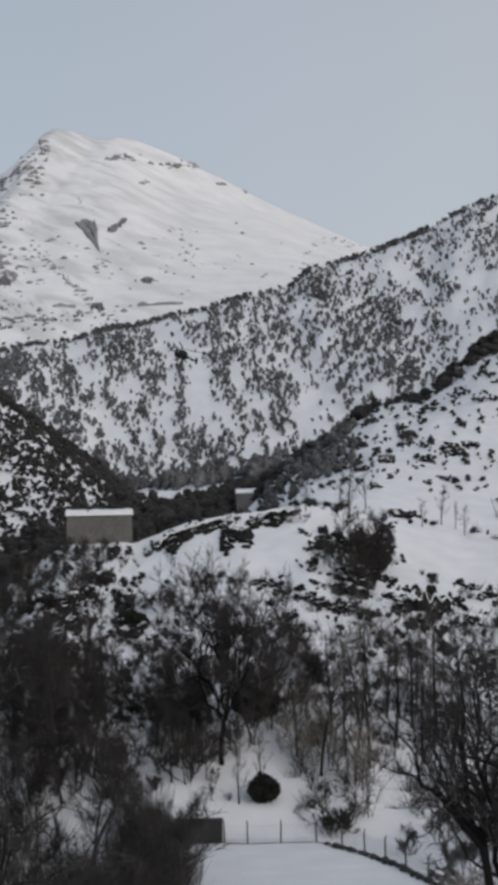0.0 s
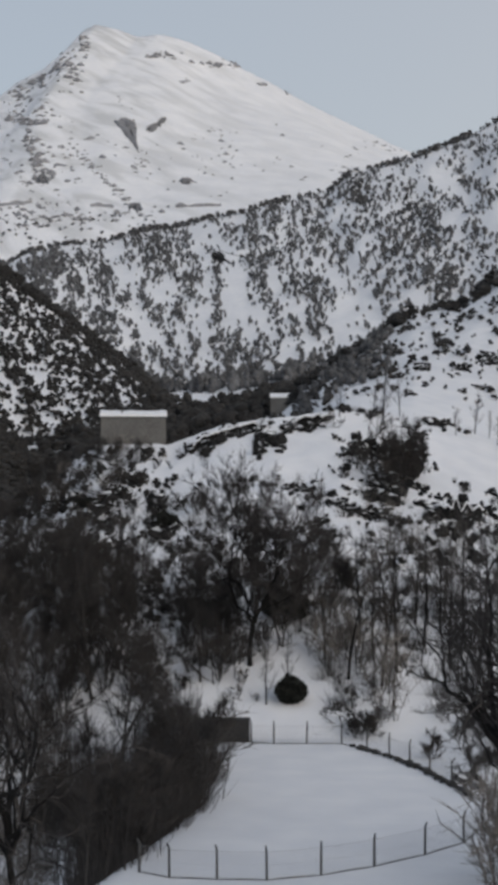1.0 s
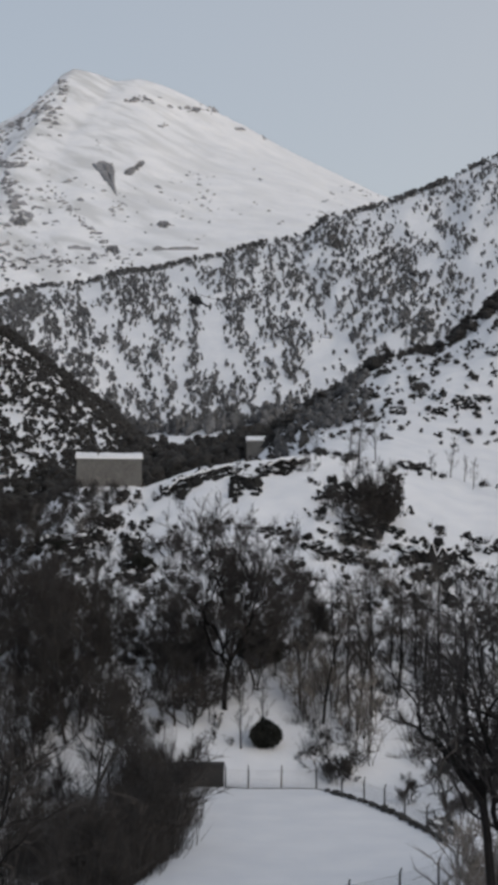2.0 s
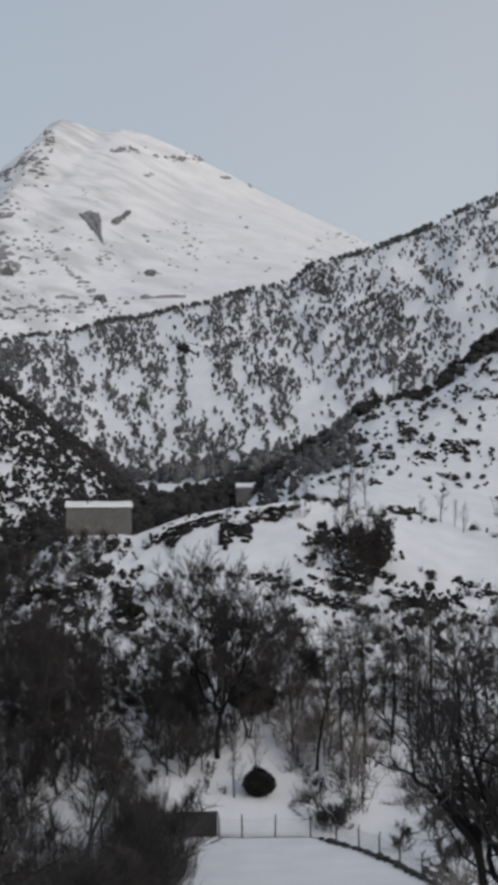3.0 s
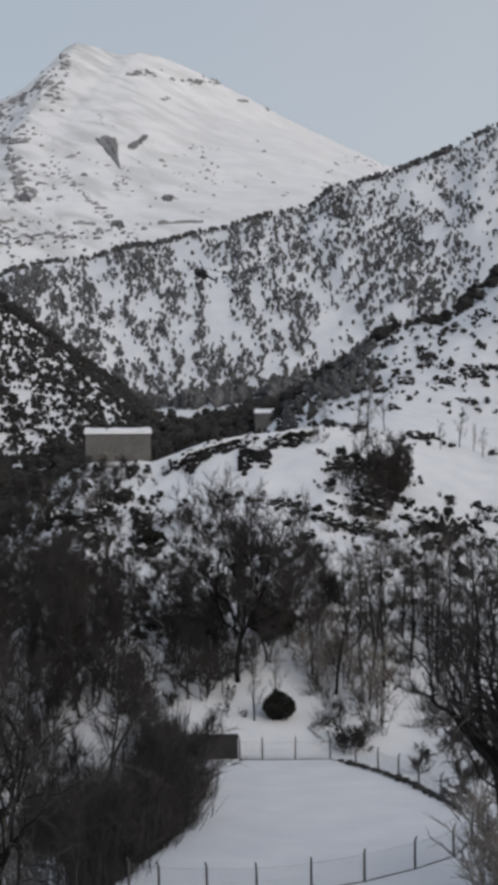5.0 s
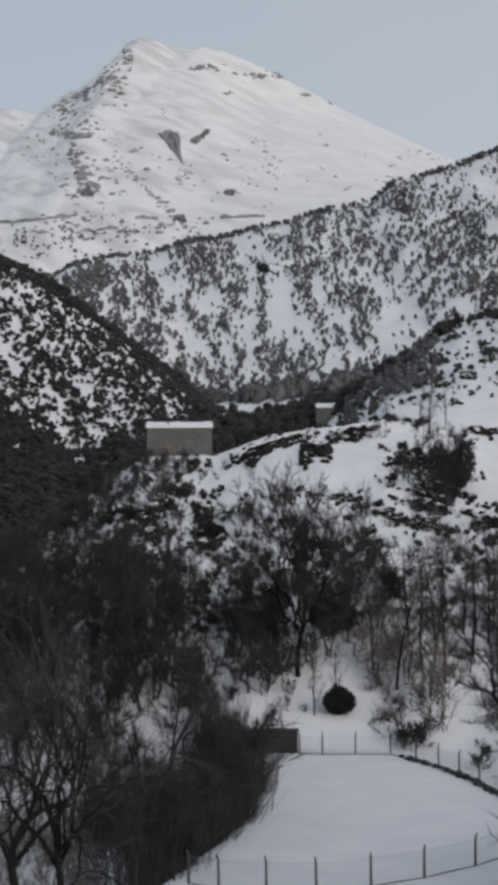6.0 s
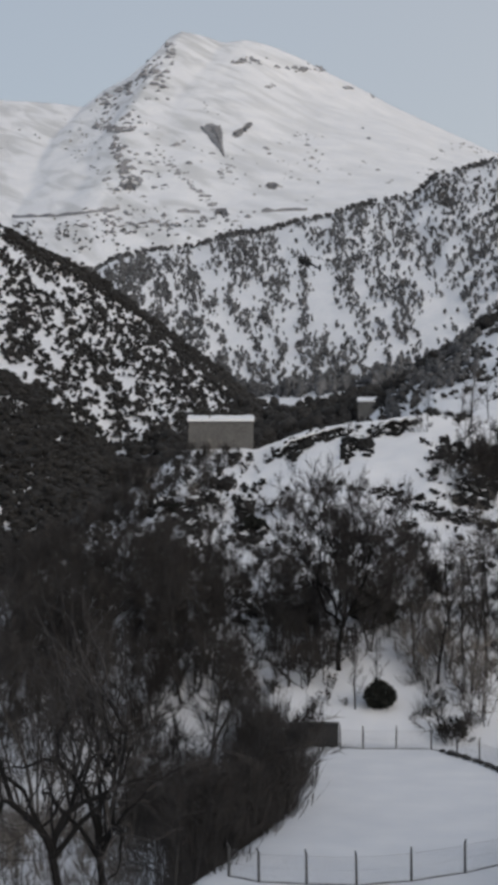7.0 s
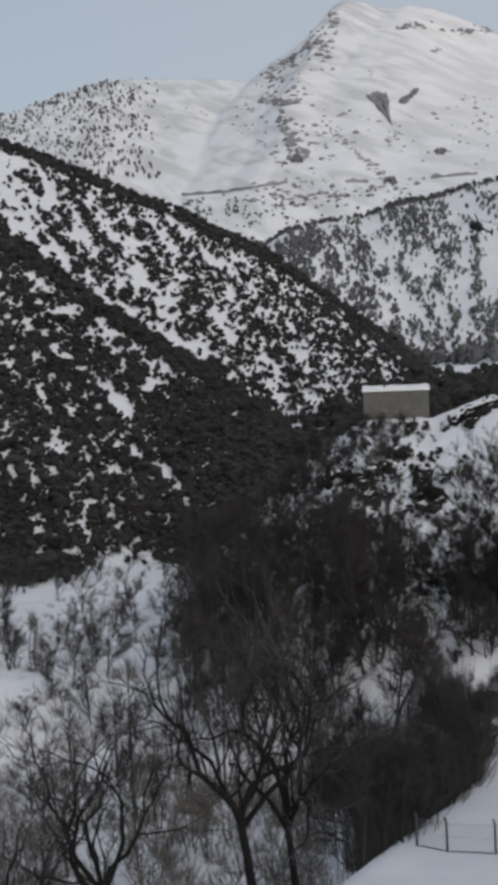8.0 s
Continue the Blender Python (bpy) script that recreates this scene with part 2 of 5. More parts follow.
def fbm(x, y, octaves=4, seed=0):
    """About -1 to 1."""
    total_, amp, size = 0.0, 1.0, 0.0
    for k in range(octaves):
        total_ = total_ + amp * (2 * vnoise(x * 2 ** k, y * 2 ** k, seed + 17 * k) - 1)
        size += amp
        amp *= 0.5
    return total_ / size


def step(a, b, x):
    t = np.clip((x - a) / (b - a), 0, 1)
    return t * t * (3 - 2 * t)


# Distance from the terrace in metres, then (bearing, slope upwards from the eye), in degrees: crests and dips from near to far.
LAND = (
    (240, ((-60, -4.5), (-13.5, -4.6), (-12, -3.4), (-10.5, -1.6), (-8.4, -0.1), (-7.2, 1.1), (-5.5, 2.3), (-3, 2.27), (-2.3, 2.55), (-0.8, 3.0), (0.6, 3.2), (3.3, 3.4), (6, 2.6), (9, 1.6), (12, 1.2), (60, -4.5))),
    (300, ((-60, -3.6), (-12.5, -3.3), (-10, -1.5), (-7, 0.6), (-5, 1.5), (-1, 2.0), (2.2, 2.6), (3.5, 4.0), (6, 4.2), (9, 3.6), (12, 3.0), (60, -3.6))),
    (345, ((-60, -2.6), (-12, -2.5), (-8, -0.6), (-5, 1.4), (-1, 2.1), (1.5, 3.0), (3.0, 4.4), (6, 5.4), (9, 5.7), (12, 5.4), (60, -2.6))),
    (420, ((-60, 3.6), (-18.4, 3.6), (-15.2, 2.5), (-12.4, 1.7), (-9.4, 0.9), (-8, 0.3), (-5, 1.6), (-1, 2.3), (1.2, 3.5), (2.4, 4.7), (3.45, 5.2), (4.7, 6.1), (5.95, 6.7), (7.6, 7.1), (8.85, 7.95), (9.7, 8.75), (10.5, 9.25), (12, 9.5), (60, 3.6))),
    (520, ((-60, 9.5), (-18.4, 9.5), (-17.2, 8.7), (-16.4, 7.9), (-15.2, 7.0), (-14, 6.25), (-12.4, 5.2), (-10.8, 4.1), (-9.4, 3.0), (-8.2, 1.8), (-7, 1.5), (-5, 2.0), (-1, 2.8), (1.5, 3.6), (3, 4.4), (6, 5.6), (9, 6.6), (12, 7.5), (60, 9.5))),
    (580, ((-60, 8.6), (-18.4, 8.4), (-16.4, 7.0), (-14, 5.6), (-12.4, 4.6), (-10.8, 3.7), (-9.4, 2.9), (-8.2, 2.4), (-5, 2.5), (-1, 3.1), (1.5, 3.8), (6, 5.0), (12, 7.0), (60, 8.6))),
    (800, ((-60, 12.4), (-18.3, 12.4), (-16.3, 11.7), (-14.3, 10.9), (-12.7, 10.4), (-10.6, 9.4), (-8.8, 8.55), (-7, 7.2), (-5.8, 6.25), (-4.2, 5.05), (-2.8, 3.85), (-1, 3.9), (2, 4.2), (6, 5.0), (12, 7.0), (60, 12.4))),
    (900, ((-60, 11.5), (-18.3, 11.5), (-14.3, 10.0), (-10.6, 8.4), (-8.8, 7.3), (-7, 6.2), (-4.2, 4.4), (-2.9, 4.2), (0, 4.35), (2, 4.7), (6, 5.2), (12, 7.0), (60, 11.5))),
    (1500, ((-60, 9.5), (-18, 8.6), (-8.8, 8.85), (-8, 9.3), (-6.9, 9.5), (-5.3, 9.6), (-3.6, 9.95), (-2.1, 10.1), (-0.4, 10.5), (1.2, 11.0), (2.9, 11.4), (3.7, 12.0), (5.4, 12.4), (6.1, 12.6), (7.7, 13.2), (9, 13.8), (10.2, 14.3), (11.5, 14.75), (20, 16), (60, 9.5))),
    (2000, ((-60, 8.5), (-18, 8.2), (-8.8, 8.2), (-5.3, 8.7), (-0.4, 9.4), (3.7, 10.4), (7, 11.5), (12, 13), (60, 8.5))),
    (3600, ((-60, 12), (-18.3, 13.45), (-17.1, 13.85), (-15.6, 14.37), (-14.2, 14.72), (-12.5, 14.77), (-10.1, 14.69), (-9.2, 14.57), (-8.4, 15.2), (-7.1, 15.85), (-6.6, 16.4), (-6.04, 16.97), (-5.6, 17.16), (-4.9, 17.04), (-4.05, 16.8), (-3.3, 16.87), (-2.87, 16.8), (-2.1, 16.56), (-1.19, 16.2), (-0.04, 15.62), (0.6, 15.32), (2.2, 14.5), (4.1, 13.6), (5.5, 12.9), (8, 12), (60, 12))),
    (4800, ((-60, 7), (60, 7))),
)
NEAR = ((0, 19.2), (4, 19.2), (12, 13.5), (30, 5.0), (60, 0.4), (84, 0.0), (143, 0.0))
DISTANCES = [d for d, _ in NEAR] + [d for d, _ in LAND]


# Where the pitch's bank falls off into the wooded gully.
EDGE_Y = (60, 75, 82, 91, 101, 114, 128, 139, 150, 170)
EDGE_X = (-16, -11.2, -8.9, -7.0, -4.6, -1.9, -2.2, -4.4, -5.0, -9.0)


def land(az, r):
    """Height at a bearing (degrees, to the right of straight ahead) and a distance."""
    az, r = np.broadcast_arrays(np.asarray(az, float), np.asarray(r, float))
    back = step(32, 75, np.abs(az))
    bearing = az
    # folds of the slopes wander as they climb
    az = az + 3.4 * np.clip((3600 - r) / 1500, 0, 1) * step(1950, 2150, r) * step(-19, -12, az) * step(3, -2, az)
    az = az + 0.8 * fbm(az / 2.5 + 7, r / 420, 3, 71) * step(2000, 2400, r) * step(3600, 3250, r) + 0.9 * fbm(az / 2.0, r / 150, 3, 72) * step(900, 1000, r) * step(1500, 1380, r)
    heights = []
    for d, z in NEAR:
        heights.append(z * (1 - back) + (19.2 + 0.12 * d) * back)
    for d, curve in LAND:
        heights.append(EYE + d * np.tan(np.radians(np.interp(az, *zip(*curve)))))
    heights = np.stack(heights)
    knots = np.array(DISTANCES, float)
    i = np.clip(np.searchsorted(knots, r, side="right") - 1, 0, len(knots) - 2)
    f = np.clip((r - knots[i]) / (knots[i + 1] - knots[i]), 0, 1)
    lo = np.take_along_axis(heights.reshape(len(knots), -1), i.reshape(1, -1), 0).reshape(r.shape)
    hi = np.take_along_axis(heights.reshape(len(knots), -1), i.reshape(1, -1) + 1, 0).reshape(r.shape)
    z = lo + (hi - lo) * f
    x, y = r * np.sin(np.radians(bearing)), r * np.cos(np.radians(bearing))
    beside = np.interp(y, EDGE_Y, EDGE_X) - x
    z = z - (4.5 * step(0, 7, beside) + 1.5 * step(6, 16, beside)) * step(66, 82, y) * step(165, 143, y) * (1 - back)
    rough_ = step(145, 190, r) + step(60, 20, r) * step(6, 14, r) * 0.5 + step(-6.5, -9, az) * step(60, 100, r) * step(150, 120, r)
    z = z + np.minimum(rough_, 1) * (0.9 * fbm(x / 14, y / 14, 3, 5) + 0.45 * fbm(x / 3.6, y / 4.5, 2, 6) * step(440, 330, r) + 0.006 * np.minimum(r, 1500) * fbm(x / (0.09 * r + 8), y / (0.09 * r + 8), 3, 9) * step(200, 400, r))
    z = z + 5 * step(1950, 2500, r) * step(3600, 3200, r) * (fbm(x / 330 + 0.3 * fbm(x / 500, y / 500, 2, 8), y / 700, 4, 31) + 0.6 * fbm((x + 0.31 * y) / 85, y / 800, 3, 32) * step(150, -100, x))
    return z


def spot(az, r, sink=0.0):
    a = radians(az)
    return Vector((r * math.sin(a), r * math.cos(a), float(land(az, r)) - sink))


def sight(az, slope, nearest=60.0):
    """Distance at which a line from the eye, at a bearing and a slope, meets the ground."""
    lo, hi = nearest, 4700.0
    for n in (420, 12):
        rs = np.geomspace(lo, hi, n)
        hit = np.nonzero(EYE + rs * math.tan(radians(slope)) < land(np.full(n, az), rs))[0]
        if not len(hit):
            return 4000.0
        k = max(int(hit[0]), 1)
        lo, hi = float(rs[k - 1]), float(rs[k])
    return hi


def rise(az, r):
    """Slope upwards from the eye to the ground there, in degrees."""
    return np.degrees(np.arctan2(land(az, r) - EYE, r))


def ground():
    bearings = np.concatenate([np.arange(-180, -21, 2.5), np.arange(-21, 14, 0.115), np.arange(14, 180, 2.5)])
    rings = np.concatenate([[0.6], np.geomspace(2, 140, 130), np.linspace(141, 262, 130), np.geomspace(264, 4900, 300)])
    az, r = np.meshgrid(bearings, rings)
    z = land(az, r)
    x, y = r * np.sin(np.radians(az)), r * np.cos(np.radians(az))
    verts = np.stack([x, y, z], -1).reshape(-1, 3)
    n, m = len(bearings), len(rings)
    i, j = np.meshgrid(np.arange(m - 1), np.arange(n), indexing="ij")
    a, b = i * n + j, i * n + (j + 1) % n
    quads = np.stack([a, b, b + n, a + n], -1).reshape(-1, 4)
    tris = np.concatenate([quads[:, [0, 1, 2]], quads[:, [0, 2, 3]]])
    core = np.stack([np.zeros(n - 2, int), np.arange(1, n - 1), np.arange(2, n)], -1)[:, [0, 2, 1]]
    ob = tri_object("ground", verts, np.concatenate([tris, core]), SNOW, smooth=True)
    return tagged(ob, "snow-covered valley floor, terraces and steep mountain slopes", "ground", kind="structure")


ground()


# ---- far woods ----
def ball():
    bm = bmesh.new()
    bmesh.ops.create_icosphere(bm, subdivisions=1, radius=1.0)
    out = np.array([v.co[:] for v in bm.verts]), np.array([[v.index for v in f.verts] for f in bm.faces])
    bm.free()
    return out


BALL_V, BALL_F = ball()


def crown_tree(rng, lobes, wide, spikes, ragged=0.3):
    """A far leafless tree one metre high: a stem, jagged masses of twigs and sprays standing out of them."""
    v, f, n = [], [], 0

    def spike(p, q, w):
        nonlocal n
        d = q - p
        u = np.cross(d, rng.normal(size=3))
        u *= w / (np.linalg.norm(u) + 1e-9)
        k = np.cross(d, u)
        k *= w / (np.linalg.norm(k) + 1e-9)
        v.append(np.array([p + u, p - 0.5 * u + 0.8 * k, p - 0.5 * u - 0.8 * k, q]))
        f.append(np.array([(0, 1, 3), (1, 2, 3), (2, 0, 3)]) + n)
        n += 4

    spike(np.array([0, 0, -0.08]), np.array([0, 0, 0.8]), 0.035)
    for k in range(lobes):
        h = 0.28 + 0.5 * (k + rng.uniform(0, 0.6)) / lobes
        out = wide * rng.uniform(0.1, 0.7) * (1.15 - h)
        q = rng.uniform(0, 6.28)
        c = np.array([math.cos(q) * out, math.sin(q) * out, h])
        size = np.array([wide, wide, 0.34]) * rng.uniform(0.5, 0.8) * (1.2 - 0.55 * h)
        b = BALL_V * (1 + rng.normal(size=(len(BALL_V), 1)) * ragged) * size + c
        v.append(b)
        f.append(BALL_F + n)
        n += len(b)
        for _ in range(spikes):
            d = rng.normal(size=3) + (0, 0, 0.6)
            d /= np.linalg.norm(d)
            spike(c + d * size * 0.6, c + d * size * rng.uniform(1.1, 1.6), 0.05 * rng.uniform(0.5, 1.2))
    return np.concatenate(v), np.concatenate(f)


def woods(name, label, category, mat, az, r, size, seed, lobes=3, wide=0.35, spikes=4, ragged=0.3):
    """Many far trees as one object; az, r, size: arrays."""
    rng = np.random.default_rng(seed)
    kinds = [crown_tree(rng, lobes, wide, spikes, ragged) for _ in range(14)]
    z = land(az, r)
    x, y = r * np.sin(np.radians(az)), r * np.cos(np.radians(az))
    vs, fs, base = [], [], 0
    pick = rng.integers(0, 14, len(az))
    turn = rng.uniform(0, 6.28, len(az))
    girth = rng.uniform(0.75, 1.35, len(az))
    for k in range(len(az)):
        v, f = kinds[pick[k]]
        c, s = math.cos(turn[k]) * girth[k], math.sin(turn[k]) * girth[k]
        p = np.stack([v[:, 0] * c - v[:, 1] * s, v[:, 0] * s + v[:, 1] * c, v[:, 2]], -1) * size[k]
        vs.append(p + (x[k], y[k], z[k] - 0.1))
        fs.append(f + base)
        base += len(v)
    ob = tri_object(name, np.concatenate(vs), np.concatenate(fs), mat, smooth=True)
    return tagged(ob, label, category, kind="stuff")


def scatter(seed, n, az0, az1, r0, r1, keep):
    """Bearings and distances, spread evenly over the slope, where keep(az, r, x, y) is over a random number."""
    rng = np.random.default_rng(seed)
    az, r = rng.uniform(az0, az1, n), rng.uniform(r0, r1, n)
    x, y = r * np.sin(np.radians(az)), r * np.cos(np.radians(az))
    ok = keep(az, r, x, y) > rng.uniform(0, 1, n)
    return az[ok], r[ok], rng


def open_snow(az, r, places):
    """0 inside bare places (bearing, distance, half width in degrees, half depth), 1 outside."""
    k = np.ones_like(az)
    for a, d, w, h in places:
        k = k * step(0.6, 1.3, ((az - a) / w) ** 2 + ((r - d) / h) ** 2)
    return k


# Smooth snow on the hut's hill.
SMOOTH = ((0.3, 225, 2.5, 11), (1.8, 222, 1.6, 12), (9.2, 238, 2.9, 16), (7.6, 246, 1.2, 8), (-2.6, 238, 1.2, 3))


def patchy(x, y, lo, hi, seed):
    """0 in glades, 1 in groves."""
    return step(lo, hi, fbm(x, y, 3, seed))


def strip(az, e, runs, soft=0.35):
    """1 along broken lines over a slope (points as bearing and rise, half width in degrees), 0 away from them."""
    k = np.zeros_like(az)
    for pts, w in runs:
        for (a0, e0), (a1, e1) in zip(pts, pts[1:]):
            q = np.clip(((az - a0) * (a1 - a0) + (e - e0) * (e1 - e0)) / ((a1 - a0) ** 2 + (e1 - e0) ** 2), 0, 1)
            d = np.hypot(az - a0 - q * (a1 - a0), e - e0 - q * (e1 - e0)) + 0.25 * fbm(az / 0.5, e / 0.5, 2, 27)
            k = np.maximum(k, step(w + soft / 2, w - soft / 2, d))
    return k


def streaks(az, e, turn, length, width, seed):
    """Noise drawn out along a direction (degrees down to the right) over a slope."""
    c, s = math.cos(radians(turn)), math.sin(radians(turn))
    return fbm((c * az - s * e) / length, (s * az + c * e) / width, 3, seed)


# wooded ridge across the valley: its open runs of snow, then its groves
RUNS = ((((-1.75, 10.1), (-1.15, 9.5), (-0.55, 8.7), (-0.35, 7.2)), 0.42), (((-0.35, 7.2), (0.1, 5.6)), 0.2), (((4.2, 7.7), (3.2, 6.7), (2.3, 5.7)), 0.3),
        (((6.5, 12.2), (7.2, 11.6), (7.9, 11.0)), 0.28), (((8.2, 12.2), (9.4, 11.4), (10.5, 11.2)), 0.3), (((-5.2, 9.3), (-4.7, 8.4)), 0.22), (((2.6, 8.8), (3.2, 8.2)), 0.2))
GROVES = ((((-2.95, 10.0), (-2.85, 9.0)), 0.3), (((0.3, 10.2), (1.2, 9.6), (1.6, 8.6)), 0.55), (((4.1, 11.6), (5.2, 10.6), (6.0, 9.4), (7.2, 8.2)), 0.8), (((5.2, 11.3), (6.6, 9.6)), 0.6), (((-8.2, 8.6), (-4.4, 8.9)), 0.25), (((2.2, 9.6), (2.9, 9.0)), 0.3))


def ridge_cover(a, d, x, y):
    e = rise(a, d)
    left = streaks(a, e, 80, 0.75, 0.28, 3)
    right = streaks(a, e, 125, 0.9, 0.26, 4)
    k = np.where(a > 3.5, right, left)
    cover = 0.07 + 0.75 * step(-0.2, 0.25, k) + 0.3 * strip(a, e, GROVES)
    return np.clip(cover, 0, 1) * (1 - 0.97 * strip(a, e, RUNS)) * (1 - 0.35 * step(7, 9.5, a))


az, r, rng = scatter(11, 18500, -10, 12.5, 885, 1490, ridge_cover)
woods("ridge_wood", "grey leafless trees dotted over a snowy mountain ridge", "wood", HAZY_FAR_WOOD, az, r, rng.uniform(2.8, 8.0, len(az)) * rng.uniform(0.7, 1.0, len(az)), 1, 2, 0.30, 3, 0.3)
az, r, rng = scatter(31, 700, 3.5, 9, 900, 1440, lambda a, d, x, y: strip(a, rise(a, d), GROVES) * step(-0.1, 0.3, streaks(a, rise(a, d), 125, 1.0, 0.3, 14)))
woods("ridge_thicket", "darker leafless thicket in the folds of a snowy ridge", "thicket", CREST_WOOD, az, r, rng.uniform(4, 8, len(az)), 31, 3, 0.38, 3)
az, r, rng = scatter(12, 900, -10, 12.5, 1484, 1504, lambda a, d, x, y: 0.35 + 0.65 * patchy(a / 0.35, d / 500, -0.3, 0.2, 33))
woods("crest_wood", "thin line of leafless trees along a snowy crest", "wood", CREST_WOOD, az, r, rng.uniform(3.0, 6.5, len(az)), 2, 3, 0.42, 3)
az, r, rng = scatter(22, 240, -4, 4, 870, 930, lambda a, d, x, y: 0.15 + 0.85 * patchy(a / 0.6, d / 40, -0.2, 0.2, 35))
woods("foot_wood", "grey leafless trees at the foot of a snowy ridge", "wood", HAZY_FAR_WOOD, az, r, rng.uniform(5, 9, len(az)), 12, 4, 0.26, 10, 0.5)
az, r, rng = scatter(28, 190, -2.1, 2.1, 850, 890, lambda a, d, x, y: np.clip(step(-2.0, -1.8, a) * step(-1.1, -1.3, a) + step(-0.8, -0.5, a) * step(0.5, 0.2, a) + step(1.2, 1.4, a) * step(2.0, 1.8, a), 0, 1) * 0.8)
woods("foot_wood", "clumps of grey leafless trees by a snowy valley road", "wood", HAZY_FAR_WOOD, az, r, rng.uniform(7, 12, len(az)), 28, 4, 0.24, 10, 0.5)
az, r, rng = scatter(23, 1300, -12.5, -2.0, 2010, 2420, lambda a, d, x, y: patchy(a / 0.4, d / 40, -0.1, 0.25, 37) * step(-2.5, -5.0, a) * step(10.7, 10.3, rise(a, d)))
woods("foothill_wood", "grey bushes at the snowy foot of a mountain", "wood", HAZY_FAR_WOOD, az, r, rng.uniform(3, 6.5, len(az)), 22, 2, 0.6, 3)
# dark wood on the valley floor
az, r, rng = scatter(13, 1300, -6.5, 2.0, 450, 800, lambda a, d, x, y: step(810, 700, d) * np.where((a > -2.9) & (d > 640), 0.02, 1.0) * np.where(a < -2.9, step(0.5, -0.3, rise(a, d) - np.interp(a, (-6.5, -4.5, -3), (2.2, 2.8, 3.6))), 1.0) * np.where((a > 0.5) & (d < 475), 0.0, 1.0))
woods("valley_wood", "dense dark leafless wood on the valley floor", "wood", MID_WOOD, az, r, rng.uniform(5, 9, len(az)), 3, 4, 0.36, 9, 0.45)


# left ridges: snow lies open in runs down the fall of the slope
def far_slope_cover(a, d, x, y):
    e = rise(a, d)
    crest = np.interp(a, *zip(*LAND[6][1])) - e
    open_ = streaks(a, e, 54, 0.95, 0.30, 6) + 0.35 * fbm(a / 0.45, e / 0.33, 2, 66)
    cover = step(-0.02, 0.14, open_ + 0.03 + 0.30 * step(-13, -8.5, a) - 0.04 * step(-8, -6, a))
    band = step(np.interp(a, (-18, -13, -8, -4), (0.25, 0.35, 0.9, 1.3)), 0.1, crest)
    return np.clip(0.08 + 0.9 * cover + band * (0.4 + 0.5 * step(-13, -9, a)), 0, 1)


az, r, rng = scatter(14, 8600, -21, -2.6, 560, 796, far_slope_cover)
woods("slope_wood", "leafless trees over a steep snowy slope", "wood", MID_WOOD, az, r, rng.uniform(1.6, 3.9, len(az)), 4, 2, 0.44, 5, 0.45)
az, r, rng = scatter(24, 800, -21, -2.6, 782, 804, lambda a, d, x, y: np.full_like(a, 0.9))
woods("crest_thicket", "dark thicket along the crest of a wooded slope", "thicket", MID_WOOD, az, r, rng.uniform(2.5, 4.8, len(az)), 14, 3, 0.6, 4)


def near_slope_cover(a, d, x, y):
    e = rise(a, d)
    crest = np.interp(a, *zip(*LAND[4][1])) - e
    open_ = streaks(a, e, 52, 1.1, 0.33, 7) + 0.35 * fbm(a / 0.45, e / 0.3, 2, 67)
    cover = step(-0.30, -0.16, open_ + 0.05 + 0.28 * step(-13.5, -9.5, a) + 0.4 * step(0.9, 0.2, crest) + 0.1 * step(4.5, 1.0, e))
    foot = step(0, 12, d - np.interp(a, (-21, -17, -15, -12, -10), (285, 300, 335, 330, 300)) - 14 * fbm(a / 0.8, a * 0, 2, 41))
    return np.clip(0.05 + 0.95 * cover, 0, 1) * foot


az, r, rng = scatter(15, 11000, -21, -7.0, 300, 516, near_slope_cover)
woods("shaded_slope_wood", "dense dark leafless trees on a near slope", "wood", MID_WOOD, az, r, rng.uniform(1.2, 3.0, len(az)) * np.where(rng.uniform(0, 1, len(az)) > 0.85, 1.6, 1.0), 5, 2, 0.44, 6, 0.5)
az, r, rng = scatter(25, 520, -21, -7.8, 503, 524, lambda a, d, x, y: np.full_like(a, 0.9))
woods("crest_thicket", "dark thicket along the crest of a wooded slope", "thicket", MID_WOOD, az, r, rng.uniform(2.4, 4.2, len(az)), 15, 3, 0.6, 4)
az, r, rng = scatter(26, 1100, -9.5, -3.2, 270, 560, lambda a, d, x, y: np.clip(0.2 + 0.8 * patchy((x + 0.6 * d) / 5, d / 12, -0.15, 0.1, 17), 0, 1))
woods("hollow_wood", "dark leafless trees in a hollow behind the hut", "wood", MID_WOOD, az, r, rng.uniform(2.6, 5.6, len(az)), 16, 4, 0.48, 6)
# right hand slope
az, r, rng = scatter(16, 900, 1.5, 12.5, 408, 436, lambda a, d, x, y: np.clip(0.05 + 0.55 * patchy(a / 0.5, d / 30, -0.2, 0.3, 12) + 0.9 * step(9.0, 9.8, a) * step(11.6, 11.0, a), 0, 1))
woods("crest_thicket", "dark thicket along the crest of a snowy slope", "thicket", MID_WOOD, az, r, rng.uniform(1.6, 4.0, len(az)), 6, 3, 0.5, 4)
az, r, rng = scatter(17, 5200, 1.6, 12.5, 300, 414, lambda a, d, x, y: patchy(a / 0.24, d / 7, 0.08 - 0.25 * step(4.5, 2.5, a), 0.45 - 0.2 * step(4.5, 2.5, a), 13) * 0.9 * (1 - 0.7 * step(340, 320, d)) + 0.01)
woods("slope_scrub", "low dark scrub poking through a snowy slope", "scrub", MID_WOOD, az, r, rng.uniform(0.6, 1.8, len(az)), 7, 2, 0.48, 6, 0.4)
az, r, rng = scatter(27, 760, 1.85, 5.2, 325, 425, lambda a, d, x, y: 0.1 + 0.7 * patchy(a / 0.4, d / 12, -0.2, 0.2, 19))
